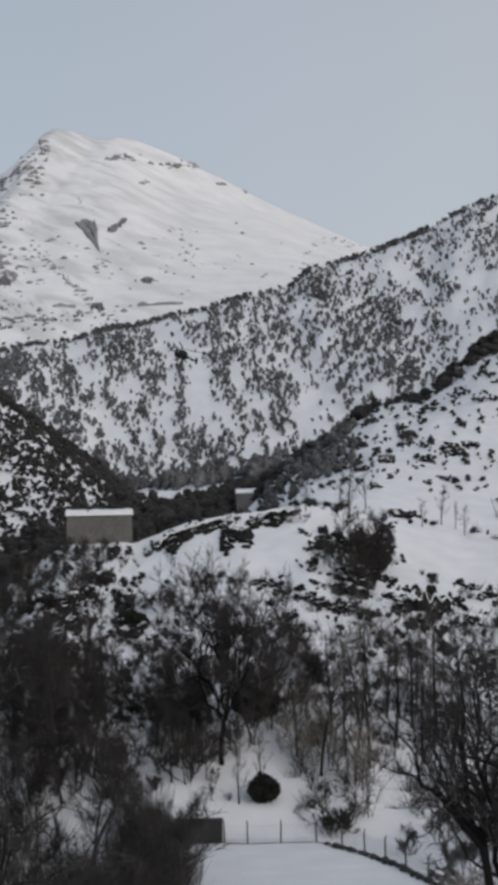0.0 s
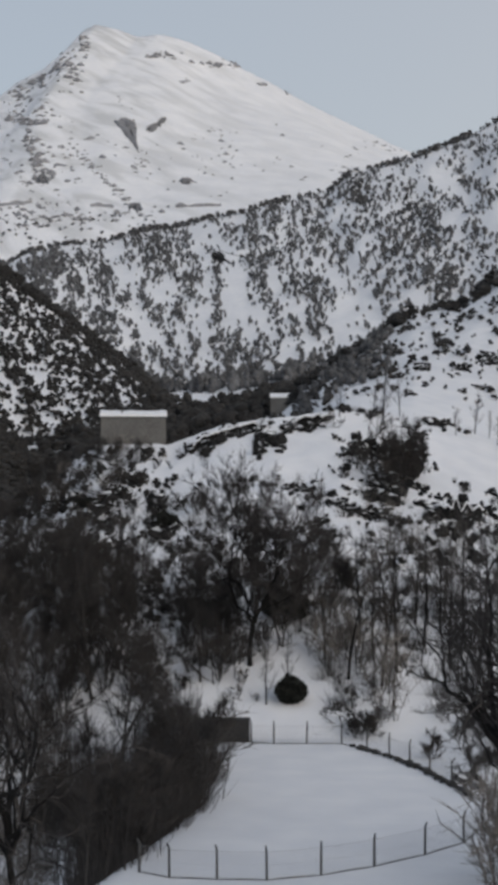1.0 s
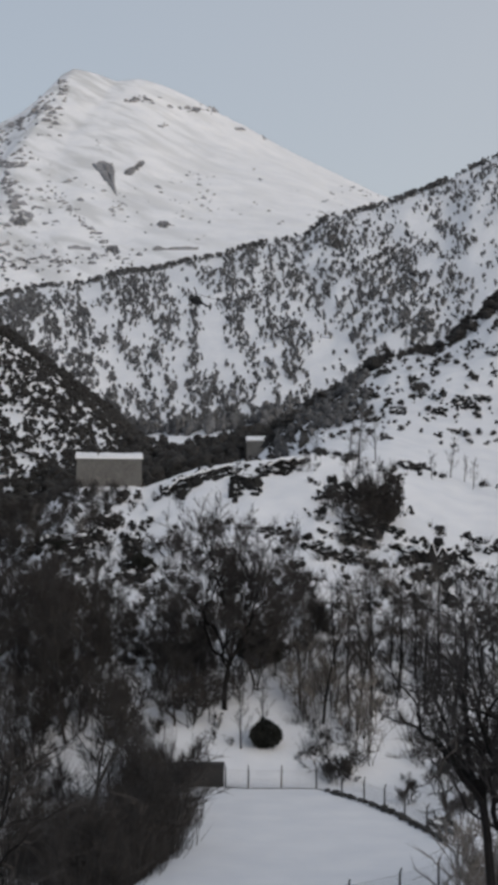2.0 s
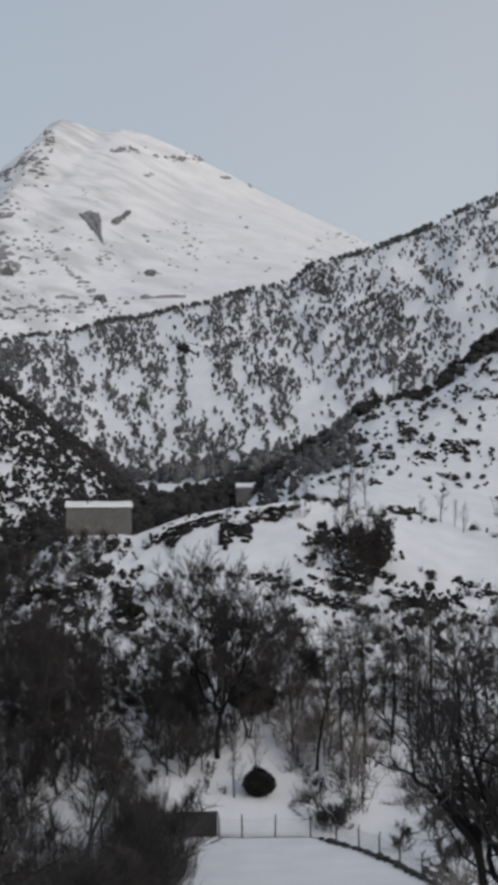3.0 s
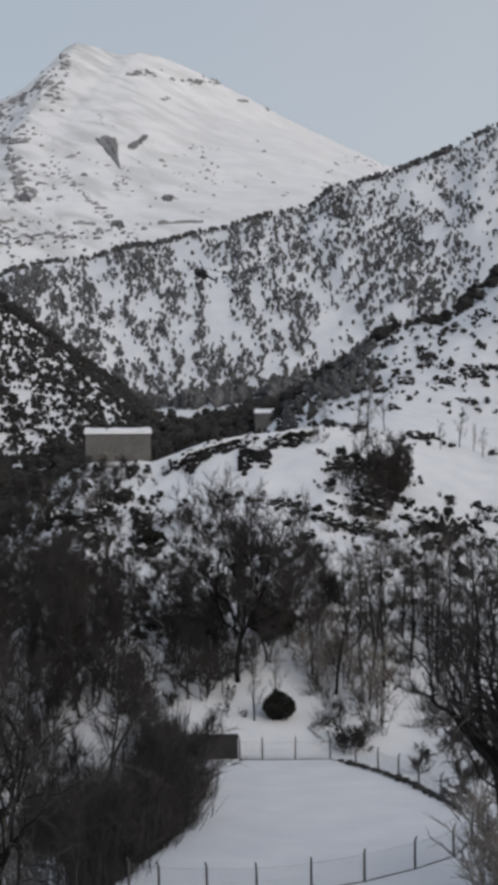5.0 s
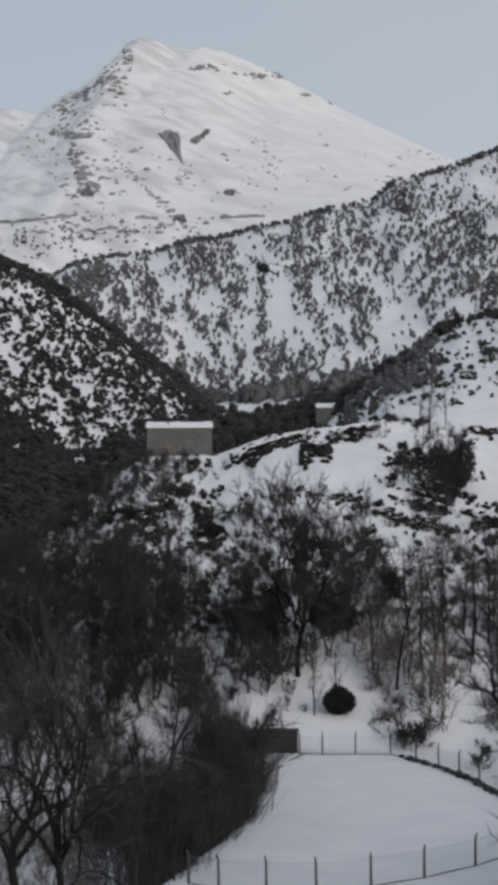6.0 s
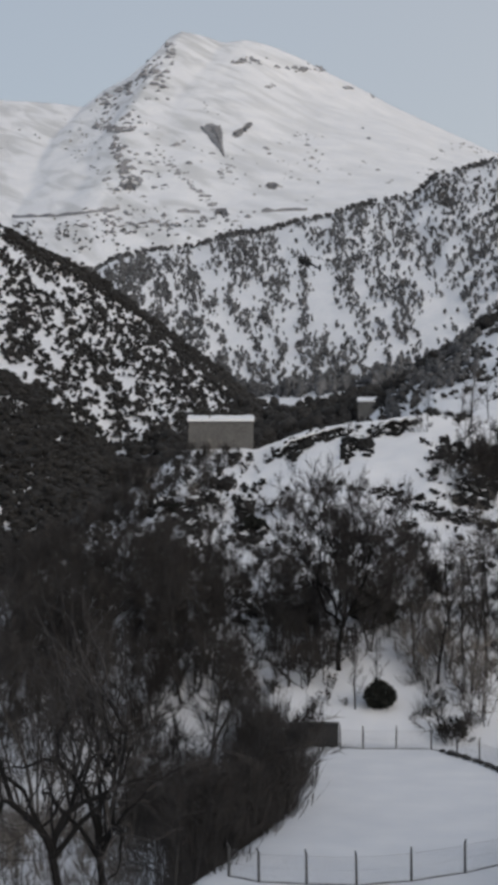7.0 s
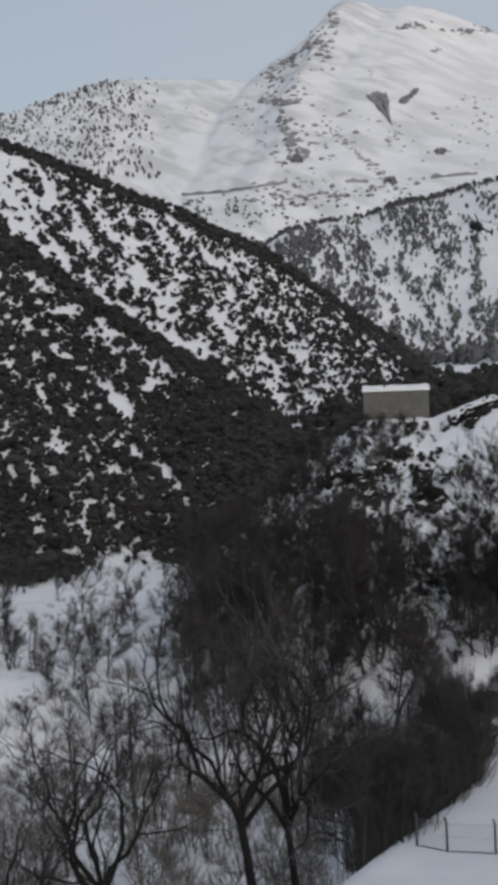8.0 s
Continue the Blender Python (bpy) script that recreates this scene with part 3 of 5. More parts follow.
woods("flank_scrub", "grey leafless scrub on the flank of a snowy slope", "scrub", HAZY_FAR_WOOD, az, r, rng.uniform(1.2, 3.2, len(az)), 27, 3, 0.32, 10, 0.5)
# high shoulder
az, r, rng = scatter(18, 1700, -20, -12.4, 2500, 3580, lambda a, d, x, y: (0.35 + 0.5 * patchy(x / 30, d / 90, -0.2, 0.25, 15)) * step(-12.2, -14.0, a))
woods("high_wood", "scattered small trees on a high snowy shoulder", "wood", HAZY_FAR_WOOD, az, r, rng.uniform(6, 12, len(az)), 8, 2, 0.34, 3)


# ---- rocks ----
def rock_mesh(seed, w, d, h):
    """A jagged block of rock, about w x d x h."""
    rng = np.random.default_rng(seed)
    bm = bmesh.new()
    for _ in range(26):
        p = rng.uniform(-1, 1, 3)
        p = p / np.max(np.abs(p)) * rng.uniform(0.75, 1.1)
        p = p * (1.0, 1.0, 1.0 - 0.3 * rng.uniform())
        bm.verts.new((p[0] * w / 2, p[1] * d / 2, p[2] * h / 2))
    bmesh.ops.convex_hull(bm, input=bm.verts)
    bmesh.ops.delete(bm, geom=[v for v in bm.verts if not v.link_faces], context="VERTS")
    return bm


BLOCKS = []
for k in range(9):
    bm = rock_mesh(100 + k, 1.0, 0.8, 0.8)
    me = bpy.data.meshes.new("rock")
    bm.to_mesh(me)
    bm.free()
    me.materials.append(ROCK)
    BLOCKS.append(me)


def outcrop(az, slope, w, h, seed):
    """A ledge of broken blocks along the slope, w wide and h high."""
    rng = np.random.default_rng(seed)
    d0 = sight(az, slope)
    ob = new("rock_outcrop")
    ob.location = spot(az, d0)
    wide = math.degrees(w / d0)
    steep = max(float(rise(az, d0 + 3) - rise(az, d0 - 3)) / 6, 0.01)
    for _ in range(max(10, int(7.5 * w))):
        a = az + rng.uniform(-0.5, 0.5) * wide
        e = slope + math.degrees(rng.normal() * 0.24 * h / d0) + 0.25 * (a - az) * rng.uniform(-1, 1)
        d = d0 + min(max((e - slope) / steep, -10), 10)
        s = rng.uniform(0.3, 1.15) * (0.40 + 0.56 * h)
        piece = new("rock", BLOCKS[int(rng.integers(0, 9))])
        piece.parent = ob
        piece.location = spot(a, d, -0.22 * s) - ob.location
        piece.rotation_euler = (rng.normal() * 0.5, rng.normal() * 0.5, rng.uniform(0, 6.28))
        piece.scale = (s * rng.uniform(0.7, 1.5), s * 0.9, s * rng.uniform(0.8, 1.7))
    return tagged(ob, "dark broken rock ledge showing through the snow", "rock", "rock ledges")


OUTCROPS = (
    (-1.35, 2.3, 3.4, 1.8), (-0.7, 2.62, 4.6, 1.0), (0.75, 2.3, 4.2, 2.8), (1.9, 2.95, 5.0, 1.5), (2.6, 3.1, 2.6, 0.8), (0.2, 2.75, 2.6, 0.8),
    (7.1, -0.35, 4.6, 2.6), (7.7, -0.35, 4.0, 2.6), (6.4, 0.05, 2.4, 1.4), (-3.1, -0.75, 3.2, 2.8), (-3.3, 0.1, 1.8, 2.2),
    (-5.6, -0.1, 4.2, 2.0), (-6.3, 0.25, 3.4, 1.6), (-4.9, 0.5, 2.2, 1.2), (-6.9, 0.1, 2.6, 1.2), (-4.0, 1.0, 2.0, 1.2), (-5.2, -0.6, 2.0, 1.2), (3.67, -0.12, 3.0, 1.3),
    (4.7, -0.33, 2.8, 1.1), (5.5, -0.53, 2.4, 1.2), (2.65, 0.39, 3.2, 0.8), (2.1, 0.6, 2.2, 0.6), (8.24, -1.85, 2.0, 1.4), (1.9, 0.0, 1.6, 0.8), (2.6, -0.6, 1.6, 0.8),
    (7.95, -1.2, 1.4, 1.4), (3.1, 0.1, 1.6, 0.7), (1.55, 0.75, 1.6, 0.5), (5.0, 0.6, 4.5, 3.0), (5.6, 1.1, 3.5, 3.6), (6.2, 0.7, 2.6, 1.0),
    (4.2, 2.0, 3.6, 2.6), (3.6, 2.0, 1.4, 1.2), (3.4, 1.4, 1.4, 1.0), (8.9, 0.4, 3.0, 0.8), (9.9, 0.0, 3.4, 0.8), (9.2, -0.9, 2.4, 1.0), (10.4, -0.9, 3.0, 1.4), (10.8, -2.2, 3.0, 2.0), (9.6, -2.4, 2.2, 1.6), (8.6, -0.2, 2.6, 1.0),
    (-0.1, 0.95, 2.4, 0.35), (0.7, 0.8, 2.2, 0.35), (1.5, 0.65, 2.4, 0.45), (2.3, 0.4, 2.2, 0.5), (3.2, 0.15, 2.6, 0.55), (4.3, -0.35, 2.2, 0.7), (-1.85, 2.05, 2.2, 1.2), (7.9, -9.75, 2.2, 1.1), (5.0, 0.35, 3.4, 1.6),
    (8.7, 5.3, 4.6, 1.8), (6.35, 5.0, 3.0, 1.6), (7.77, 4.97, 3.0, 1.4), (9.3, 5.5, 3.6, 1.2), (5.4, 4.7, 3.0, 1.0), (7.0, 5.6, 3.2, 0.9), (6.75, 3.0, 3.2, 1.2), (7.2, 3.0, 2.0, 0.9), (8.3, 4.3, 2.4, 0.9), (5.9, 4.1, 2.4, 0.9),
)
for k, (a, e, w, h) in enumerate(OUTCROPS):
    outcrop(a, e, w, h, 100 + k)


def ledge(points, seed):
    """A broken rock step along the slope under a lip of snow; points: bearing, rise, height of the face."""
    rng = np.random.default_rng(seed)
    az_ = np.arange(points[0][0], points[-1][0], 0.07)
    el_, tall_ = (np.interp(az_, [p[0] for p in points], [p[k] for p in points]) for k in (1, 2))
    mid = len(az_) // 2
    ob = new("rock_ledge")
    ob.location = spot(az_[mid], sight(az_[mid], el_[mid]))
    face, cap = [], []
    reach = np.array([sight(a, e) for a, e in zip(az_[::4], el_[::4])])
    reach = np.interp(az_, az_[::4], reach)
    for a, d, h in zip(az_, reach, tall_):
        h = h * (0.75 + 0.5 * noise.noise(Vector((a * 5.0, seed, 0.0)))) + 0.12
        foot, back = spot(a, d, 0.35) - ob.location, spot(a, d + 2.2) - ob.location
        near = Vector((-math.sin(radians(a)), -math.cos(radians(a)), 0))
        top = foot.z + 0.35 + h
        for f in (0.0, 0.3, 0.6, 0.85, 1.0):
            p = foot + near * (0.35 * (1 - f) + rng.normal() * 0.14)
            face.append((p.x + rng.normal() * 0.06, p.y, foot.z + (top - foot.z) * f + rng.normal() * 0.06))
        face.append(tuple(foot - near * 1.2 + Vector((0, 0, top - foot.z - 0.1))))
        lip = top + rng.normal() * 0.05
        p = foot + near * (0.45 + rng.normal() * 0.1)
        for q, z in ((foot, lip - 0.02), (p, lip), (p - near * 0.15, lip + 0.22), (foot - near * 0.8, lip + 0.34), (back, max(back.z - 0.15, lip - 0.6))):
            cap.append((q.x, q.y, z))

    def skin(name, pts, n, mat, smooth):
        quads = [(i * n + k, i * n + n + k, i * n + n + k + 1, i * n + k + 1) for i in range(len(az_) - 1) for k in range(n - 1)]
        return mesh_object(name, pts, quads, mat, ob, smooth)

    skin("rock_face", face, 6, ROCK, False)
    skin("snow_lip", cap, 5, SNOW_CAP, True)
    return tagged(ob, "dark rock step under an overhanging lip of snow", "rock ledge", "rock ledges")


ledge(((-2.05, 2.0, 1.0), (-1.6, 2.25, 1.7), (-1.0, 2.5, 1.4), (-0.2, 2.8, 0.8), (0.4, 2.98, 0.5)), 1)
ledge(((1.55, 2.9, 0.8), (2.0, 2.9, 1.8), (2.5, 3.05, 1.3), (3.0, 3.2, 0.5)), 2)
ledge(((6.7, -0.3, 1.2), (7.1, -0.6, 2.8), (7.7, -0.6, 2.8), (8.5, -0.4, 1.6)), 3)


def drape(name, label, outline, mat, lift, seed, category="cliff"):
    """A patch of bare rock lying on a slope; outline: bearings and distances."""
    rng = np.random.default_rng(seed)
    pts = []
    n = len(outline)
    for i in range(n):
        a, b = np.array(outline[i]), np.array(outline[(i + 1) % n])
        for k in range(6):
            pts.append(a + (b - a) * k / 6 + rng.normal(size=2) * (0.02, 7))
    mid = np.mean(pts, axis=0)
    verts, faces = [], []
    rings_ = 6
    for j in range(rings_ + 1):
        f = 1 - j / (rings_ + 1)
        for p in pts:
            q = mid + (np.array(p) - mid) * f
            v = spot(q[0], q[1])
            v.z += -2 if j == 0 else lift * (0.5 + 0.8 * rng.uniform())
            verts.append(v)
    m = len(pts)
    for j in range(rings_):
        for k in range(m):
            a, b = j * m + k, j * m + (k + 1) % m
            faces.append((a, b, b + m, a + m))
    faces.append(tuple(rings_ * m + k for k in range(m)))
    ob = mesh_object(name, verts, faces, mat)
    return tagged(ob, label, category)


def high_patch(corners, seed, lift=5.0, label="bare grey cliff showing through mountain snow"):
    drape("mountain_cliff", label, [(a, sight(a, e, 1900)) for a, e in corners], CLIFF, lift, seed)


high_patch(((-5.0, 13.85), (-4.55, 13.95), (-4.15, 13.85), (-4.12, 13.4), (-4.03, 12.75), (-4.4, 13.25)), 1)
high_patch(((-3.8, 13.6), (-3.5, 13.65), (-3.15, 14.0), (-3.0, 13.95), (-3.2, 13.75), (-3.55, 13.5)), 2)
high_patch(((-7.75, 11.85), (-7.4, 11.85), (-7.3, 11.6), (-7.65, 11.6)), 3)
high_patch(((-4.4, 10.87), (-3.95, 10.85), (-3.95, 10.76), (-4.4, 10.78)), 4)
high_patch(((-2.5, 11.82), (-2.15, 11.76), (-2.2, 11.66), (-2.45, 11.72)), 5)

# scattered stones and crags, high on the mountain: bearing, rise, half extents in degrees, how many, largest size
CRAGS = ((-6.05, 16.35, 0.14, 0.35, 18, 9), (-6.9, 15.75, 0.4, 0.35, 30, 9), (-7.6, 15.2, 0.4, 0.4, 30, 8.5), (-8.4, 14.7, 0.35, 0.4, 30, 8.5), (-6.5, 15.5, 0.6, 0.6, 34, 8), (-7.6, 14.3, 0.7, 0.6, 30, 7), (-3.2, 16.15, 0.55, 0.12, 20, 8),
         (-1.2, 15.88, 0.6, 0.14, 24, 8), (-0.5, 15.8, 0.15, 0.08, 8, 8), (0.55, 15.2, 0.2, 0.06, 8, 6), (1.4, 14.9, 0.2, 0.06, 7, 5), (-2.4, 15.3, 0.25, 0.12, 8, 5), (-8.2, 13.8, 0.5, 0.1, 26, 10), (-8.0, 13.1, 0.16, 0.6, 22, 9), (-7.8, 12.3, 0.2, 0.5, 18, 8),
         (-7.65, 11.75, 0.3, 0.25, 18, 8), (-4.75, 14.5, 0.15, 0.2, 5, 4), (-1.2, 13.6, 0.3, 0.06, 5, 4), (-2.3, 11.8, 0.16, 0.08, 7, 6), (-4.2, 12.3, 0.1, 0.35, 9, 5), (4.9, 13.0, 0.6, 0.2, 10, 4), (3.6, 12.4, 0.5, 0.5, 10, 4),
         (-9.3, 13.3, 0.6, 0.7, 24, 4), (-6.6, 12.4, 1.6, 1.0, 60, 5.5), (-1.0, 12.4, 2.6, 1.2, 60, 4.5), (-7.5, 10.4, 2.4, 0.35, 60, 6), (-4.0, 10.6, 1.0, 0.3, 22, 5), (-12.0, 13.6, 1.8, 0.7, 14, 4))
# seams of stones down the mountain's flank: from, to, how many, largest size
SEAMS = (((-8.7, 14.05), (-7.75, 13.65), 26, 7), ((-6.4, 12.85), (-5.2, 11.75), 30, 4), ((-5.2, 11.75), (-4.0, 10.65), 30, 4.5), ((-7.85, 12.65), (-7.2, 11.7), 26, 7), ((-4.05, 12.85), (-3.75, 12.2), 12, 5), ((-8.9, 12.6), (-7.6, 11.0), 22, 3.5),
         ((-9.6, 10.75), (-6.2, 10.95), 30, 4), ((-1.3, 13.6), (-0.8, 13.3), 8, 4), ((-9.5, 14.0), (-8.6, 13.0), 16, 4), ((3.2, 12.2), (3.9, 12.9), 10, 4), ((4.3, 13.2), (5.6, 12.8), 14, 4))
CRAGS += tuple((p[0] + (q[0] - p[0]) * k / n, p[1] + (q[1] - p[1]) * k / n, 0.22, 0.13, 1, most) for p, q, n, most in SEAMS for k in range(n))
rng = np.random.default_rng(44)
sv, sf, base = [], [], 0
for a0, e0, wa, we, n, most in CRAGS:
    for _ in range(n):
        a, e = a0 + rng.normal() * 0.55 * wa, e0 + rng.normal() * 0.55 * we
        d = sight(a, e, 1900)
        if d > 3640:
            continue
        p = np.array(spot(a, d))
        s = most * rng.uniform(0.35, 1.0) ** 1.3
        o = rng.normal(size=(6, 3)) * 0.22 + np.array([(1, 0, 0), (-1, 0, 0), (0, 1, 0), (0, -1, 0), (0, 0, 1), (0, 0, -0.6)])
        sv.append(p + o * (s * rng.uniform(0.6, 1.7), s, s * rng.uniform(0.5, 1.2)))
        sf.append(np.array([(0, 2, 4), (2, 1, 4), (1, 3, 4), (3, 0, 4), (2, 0, 5), (1, 2, 5), (3, 1, 5), (0, 3, 5)]) + base)
        base += 6
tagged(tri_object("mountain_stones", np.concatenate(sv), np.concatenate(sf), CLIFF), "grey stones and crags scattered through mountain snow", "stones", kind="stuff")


# road cut across the foot of the mountain
def road_bank(points, seed):
    rng_ = np.random.default_rng(seed)
    s_v, s_f = [], []
    az_ = np.arange(points[0][0], points[-1][0], 0.06)
    el_ = np.interp(az_, *zip(*points))
    for k, (a, e) in enumerate(zip(az_, el_)):
        d = sight(a, e, 1900)
        p = spot(a, d)
        out = Vector((-p.x, -p.y, 0)).normalized()
        h = 1.0 + 3.5 * max(0.0, 0.5 + noise.noise(Vector((a * 3.0, 0, 5))))
        for q in (p - out * 6 - Vector((0, 0, 3)), p + out * 3 + Vector((0, 0, h)), p + out * 4 + Vector((0, 0, h - 0.5)), p + out * 5 - Vector((0, 0, 6))):
            s_v.append(q)
    for k in range(len(az_) - 1):
        for j in range(3):
            s_f.append((4 * k + j, 4 * k + j + 1, 4 * k + j + 5, 4 * k + j + 4))
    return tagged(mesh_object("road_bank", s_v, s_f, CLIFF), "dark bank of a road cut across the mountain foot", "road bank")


road_bank(((-11.8, 10.58), (-10.2, 10.66), (-7.9, 10.95)), 1)
road_bank(((-5.8, 10.88), (-4.9, 10.84)), 2)
road_bank(((-2.7, 10.88), (-1.0, 10.94)), 3)


# ---- leafless trees ----
def tree_parts(seed, height, fork=0.3, limbs=9, branches=6, twigs=14, lean=0.6, spread=0.34, stems=1, thick=0.02, twig_r=0.02, wander=0.06, stout=0.55):
    """Rods of a leafless tree: (trunk and limbs, crown of branches and twigs)."""
    rng_ = np.random.default_rng(seed)
    wood, crown = Sticks(), Sticks()

    def bend(start, way, length, n, wander, lift):
        pts, p, d = [start], start, way / np.linalg.norm(way)
        for _ in range(n):
            d = d + rng_.normal(size=3) * wander + np.array([0, 0, lift])
            d /= np.linalg.norm(d)
            p = p + d * length / n
            pts.append(p)
        return pts

    def along(pts, f):
        k = min(int(f * (len(pts) - 1)), len(pts) - 2)
        g = f * (len(pts) - 1) - k
        return pts[k] * (1 - g) + pts[k + 1] * g, pts[k + 1] - pts[k]

    for s in range(stems):
        q = rng_.uniform(0, 6.28)
        tilt = 0.05 if stems == 1 else rng_.uniform(0.08, 0.3) * (1 + 3 * (wander > 0.1))
        tall = height * (1 if s == 0 else rng_.uniform(0.7, 0.95))
        trunk = bend(np.array([0.25 * s * math.cos(q), 0.25 * s * math.sin(q), -0.6]), np.array([math.cos(q) * tilt, math.sin(q) * tilt, 1.0]), tall * 0.85, 8, wander, 0.05)
        rad = thick * tall
        wood.rod(trunk, [rad * (1.35 if i == 0 else 1 - 0.85 * i / 8) for i in range(9)], 6)
        for k in range(limbs):
            f = fork + (0.97 - fork) * (k + rng_.uniform(0, 0.8)) / limbs
            a, d = along(trunk, f)
            w = rng_.uniform(0, 6.28)
            way = np.array([math.cos(w), math.sin(w), rng_.uniform(lean, lean + 0.9)])
            length = tall * spread * (1.15 - 0.75 * f) * rng_.uniform(0.8, 1.25)
            limb = bend(a, way, length, 5, 0.16, 0.07)
            lr = rad * (1 - 0.8 * f) * stout
            wood.rod(limb, [lr * (1 - 0.8 * i / 5) for i in range(6)], 4)
            for b in range(branches):
                g = 0.25 + 0.75 * (b + rng_.uniform()) / branches
                a2, d2 = along(limb, min(g, 0.99))
                way2 = d2 / np.linalg.norm(d2) + rng_.normal(size=3) * 0.55 + np.array([0, 0, 0.35])
                l2 = length * rng_.uniform(0.3, 0.55)
                br = bend(a2, way2, l2, 2, 0.22, 0.08)
                crown.rod(br, [lr * 0.38 * (1 - 0.75 * i / 2) + 0.006 for i in range(3)], 3)
                for t in range(twigs):
                    a3, d3 = along(br, rng_.uniform(0.1, 0.99))
                    way3 = d3 / np.linalg.norm(d3) + rng_.normal(size=3) * 0.6 + np.array([0, 0, 0.25])
                    crown.twig(a3, a3 + way3 / np.linalg.norm(way3) * rng_.uniform(0.5, 1.5) * (height / 12) ** 0.5, twig_r * rng_.uniform(0.6, 1.3))
    return wood, crown


def crooked_tree(seed, height, fork, limbs=3, depth=4, spread=0.75, thick=0.016, twigs=6, twig_r=0.010, lean=0.04):
    """Rods of an old leafless tree that forks again and again, with crooked limbs."""
    rng_ = np.random.default_rng(seed)
    wood, crown = Sticks(), Sticks()

    def turned(d, angle):
        u = np.cross(d, rng_.normal(size=3))
        u /= np.linalg.norm(u) + 1e-9
        return d * math.cos(angle) + u * math.sin(angle)

    def grow(p, d, length, rad, level):
        n = 5 if level > 1 else 3
        pts = [p]
        for _ in range(n):
            d = d + rng_.normal(size=3) * 0.30 + (0, 0, 0.14)
            d /= np.linalg.norm(d)
            p = p + d * length / n
            pts.append(p)
        tip = rad * 0.62
        (wood if level > 1 else crown).rod(pts, [rad + (tip - rad) * i / n for i in range(n + 1)], 5 if level > 2 else 3)
        if level == 0:
            for _ in range(twigs):
                k = rng_.integers(0, n)
                a = pts[k] + (pts[k + 1] - pts[k]) * rng_.uniform()
                w = turned(d, rng_.uniform(0.3, 1.0)) + (0, 0, 0.2)
                crown.twig(a, a + w * rng_.uniform(0.35, 1.0) * height / 18, twig_r * rng_.uniform(0.6, 1.3))
            return
        for _ in range(2):
            grow(p, turned(d, rng_.uniform(0.25, 0.6)), length * rng_.uniform(0.62, 0.85), tip * rng_.uniform(0.7, 0.95), level - 1)
        for _ in range(2 if level > 1 else 1):
            k = int(rng_.integers(1, n))
            grow(pts[k], turned((pts[k] - pts[k - 1]) / np.linalg.norm(pts[k] - pts[k - 1]), rng_.uniform(0.6, 1.15)), length * rng_.uniform(0.45, 0.75), rad * rng_.uniform(0.35, 0.6), level - 1)

    trunk, d = [np.array([0, 0, -0.6])], np.array([rng_.normal() * lean, rng_.normal() * lean, 1.0])
    for _ in range(6):
        d = d + rng_.normal(size=3) * 0.07
        d /= np.linalg.norm(d)
        trunk.append(trunk[-1] + d * (height * fork + 0.6) / 6)
    rad = thick * height
    wood.rod(trunk, [rad * (1.3 if i == 0 else 1 - 0.06 * i) for i in range(7)], 7)
    first = height * (1 - fork) * (0.40 if depth > 3 else 0.48)
    for k in range(limbs):
        q = 6.28 * (k + rng_.uniform(0, 0.6)) / limbs
        tilt = spread * rng_.uniform(0.55, 1.1)
        at = trunk[-1] if k < 2 else trunk[-2] + (trunk[-1] - trunk[-2]) * rng_.uniform(0, 1)
        grow(at, np.array([math.cos(q) * tilt, math.sin(q) * tilt, 1.0]), first * rng_.uniform(0.85, 1.15), rad * rng_.uniform(0.5, 0.7), depth)
    return wood, crown


def plant(kind, label, category, group, wood, crown, crown_mat, bark=BARK):
    ob = new(kind)
    mesh_object("trunk", wood.verts, wood.faces, bark, ob)
    mesh_object("crown", crown.verts, crown.faces, crown_mat, ob)
    return tagged(ob, label, category, group)


def setting_out(ob, az, r, size, turn, sink=0.2):
    tilt = 0.16 * noise.noise(Vector((az * 3.1, r * 0.37, 2.0)))
    return Matrix.Translation(spot(az, r, sink)) @ Matrix.Rotation(tilt, 4, "Y") @ Matrix.Rotation(turn, 4, "Z") @ Matrix.Diagonal((size * (1 + 2 * tilt), size * (1 + 2 * tilt), size, 1))


class Nursery:
    """A few grown trees of a kind; the first call for each stands the tree itself, later ones copy it."""

    def __init__(self, makers):
        self.grown, self.used = [m() for m in makers], set()

    def stand(self, k, az, r, size, turn):
        k = k % len(self.grown)
        m = setting_out(self.grown[k], az, r, size, turn)
        if k not in self.used:
            self.used.add(k)
            self.grown[k].matrix_basis = m
            return self.grown[k]
        return copy_thing(self.grown[k], m)


GULLY_LABEL = "tall leafless tree with dense dark twigs in snow"
gully = Nursery([lambda s=s: plant("bare_tree", GULLY_LABEL, "tree", "trees of the gully", *tree_parts(s, 10 + s % 3, 0.14, 8 if s % 2 else 11, 6, 16, 0.7, 0.40, 1 + s % 2, 0.014, 0.021), TWIG) for s in range(1, 7)])
slender = Nursery([lambda s=s: plant("slender_tree", "slender leafless tree with fine grey twigs on a slope", "tree", "slender trees on the slope", *tree_parts(s, 12, 0.2, 11, 4, 9, 0.9, 0.23, 1, 0.0135, 0.015, 0.05, 0.42), GREY_TWIG, DARK_BARK) for s in range(21, 26)])
shrubs = Nursery([lambda s=s: plant("bare_shrub", "low leafless shrub standing in snow", "shrub", "leafless shrubs", *tree_parts(s, 3.0, 0.06, 4, 3, 7, 0.5, 0.6, 3, 0.012, 0.028), TWIG) for s in range(41, 46)])
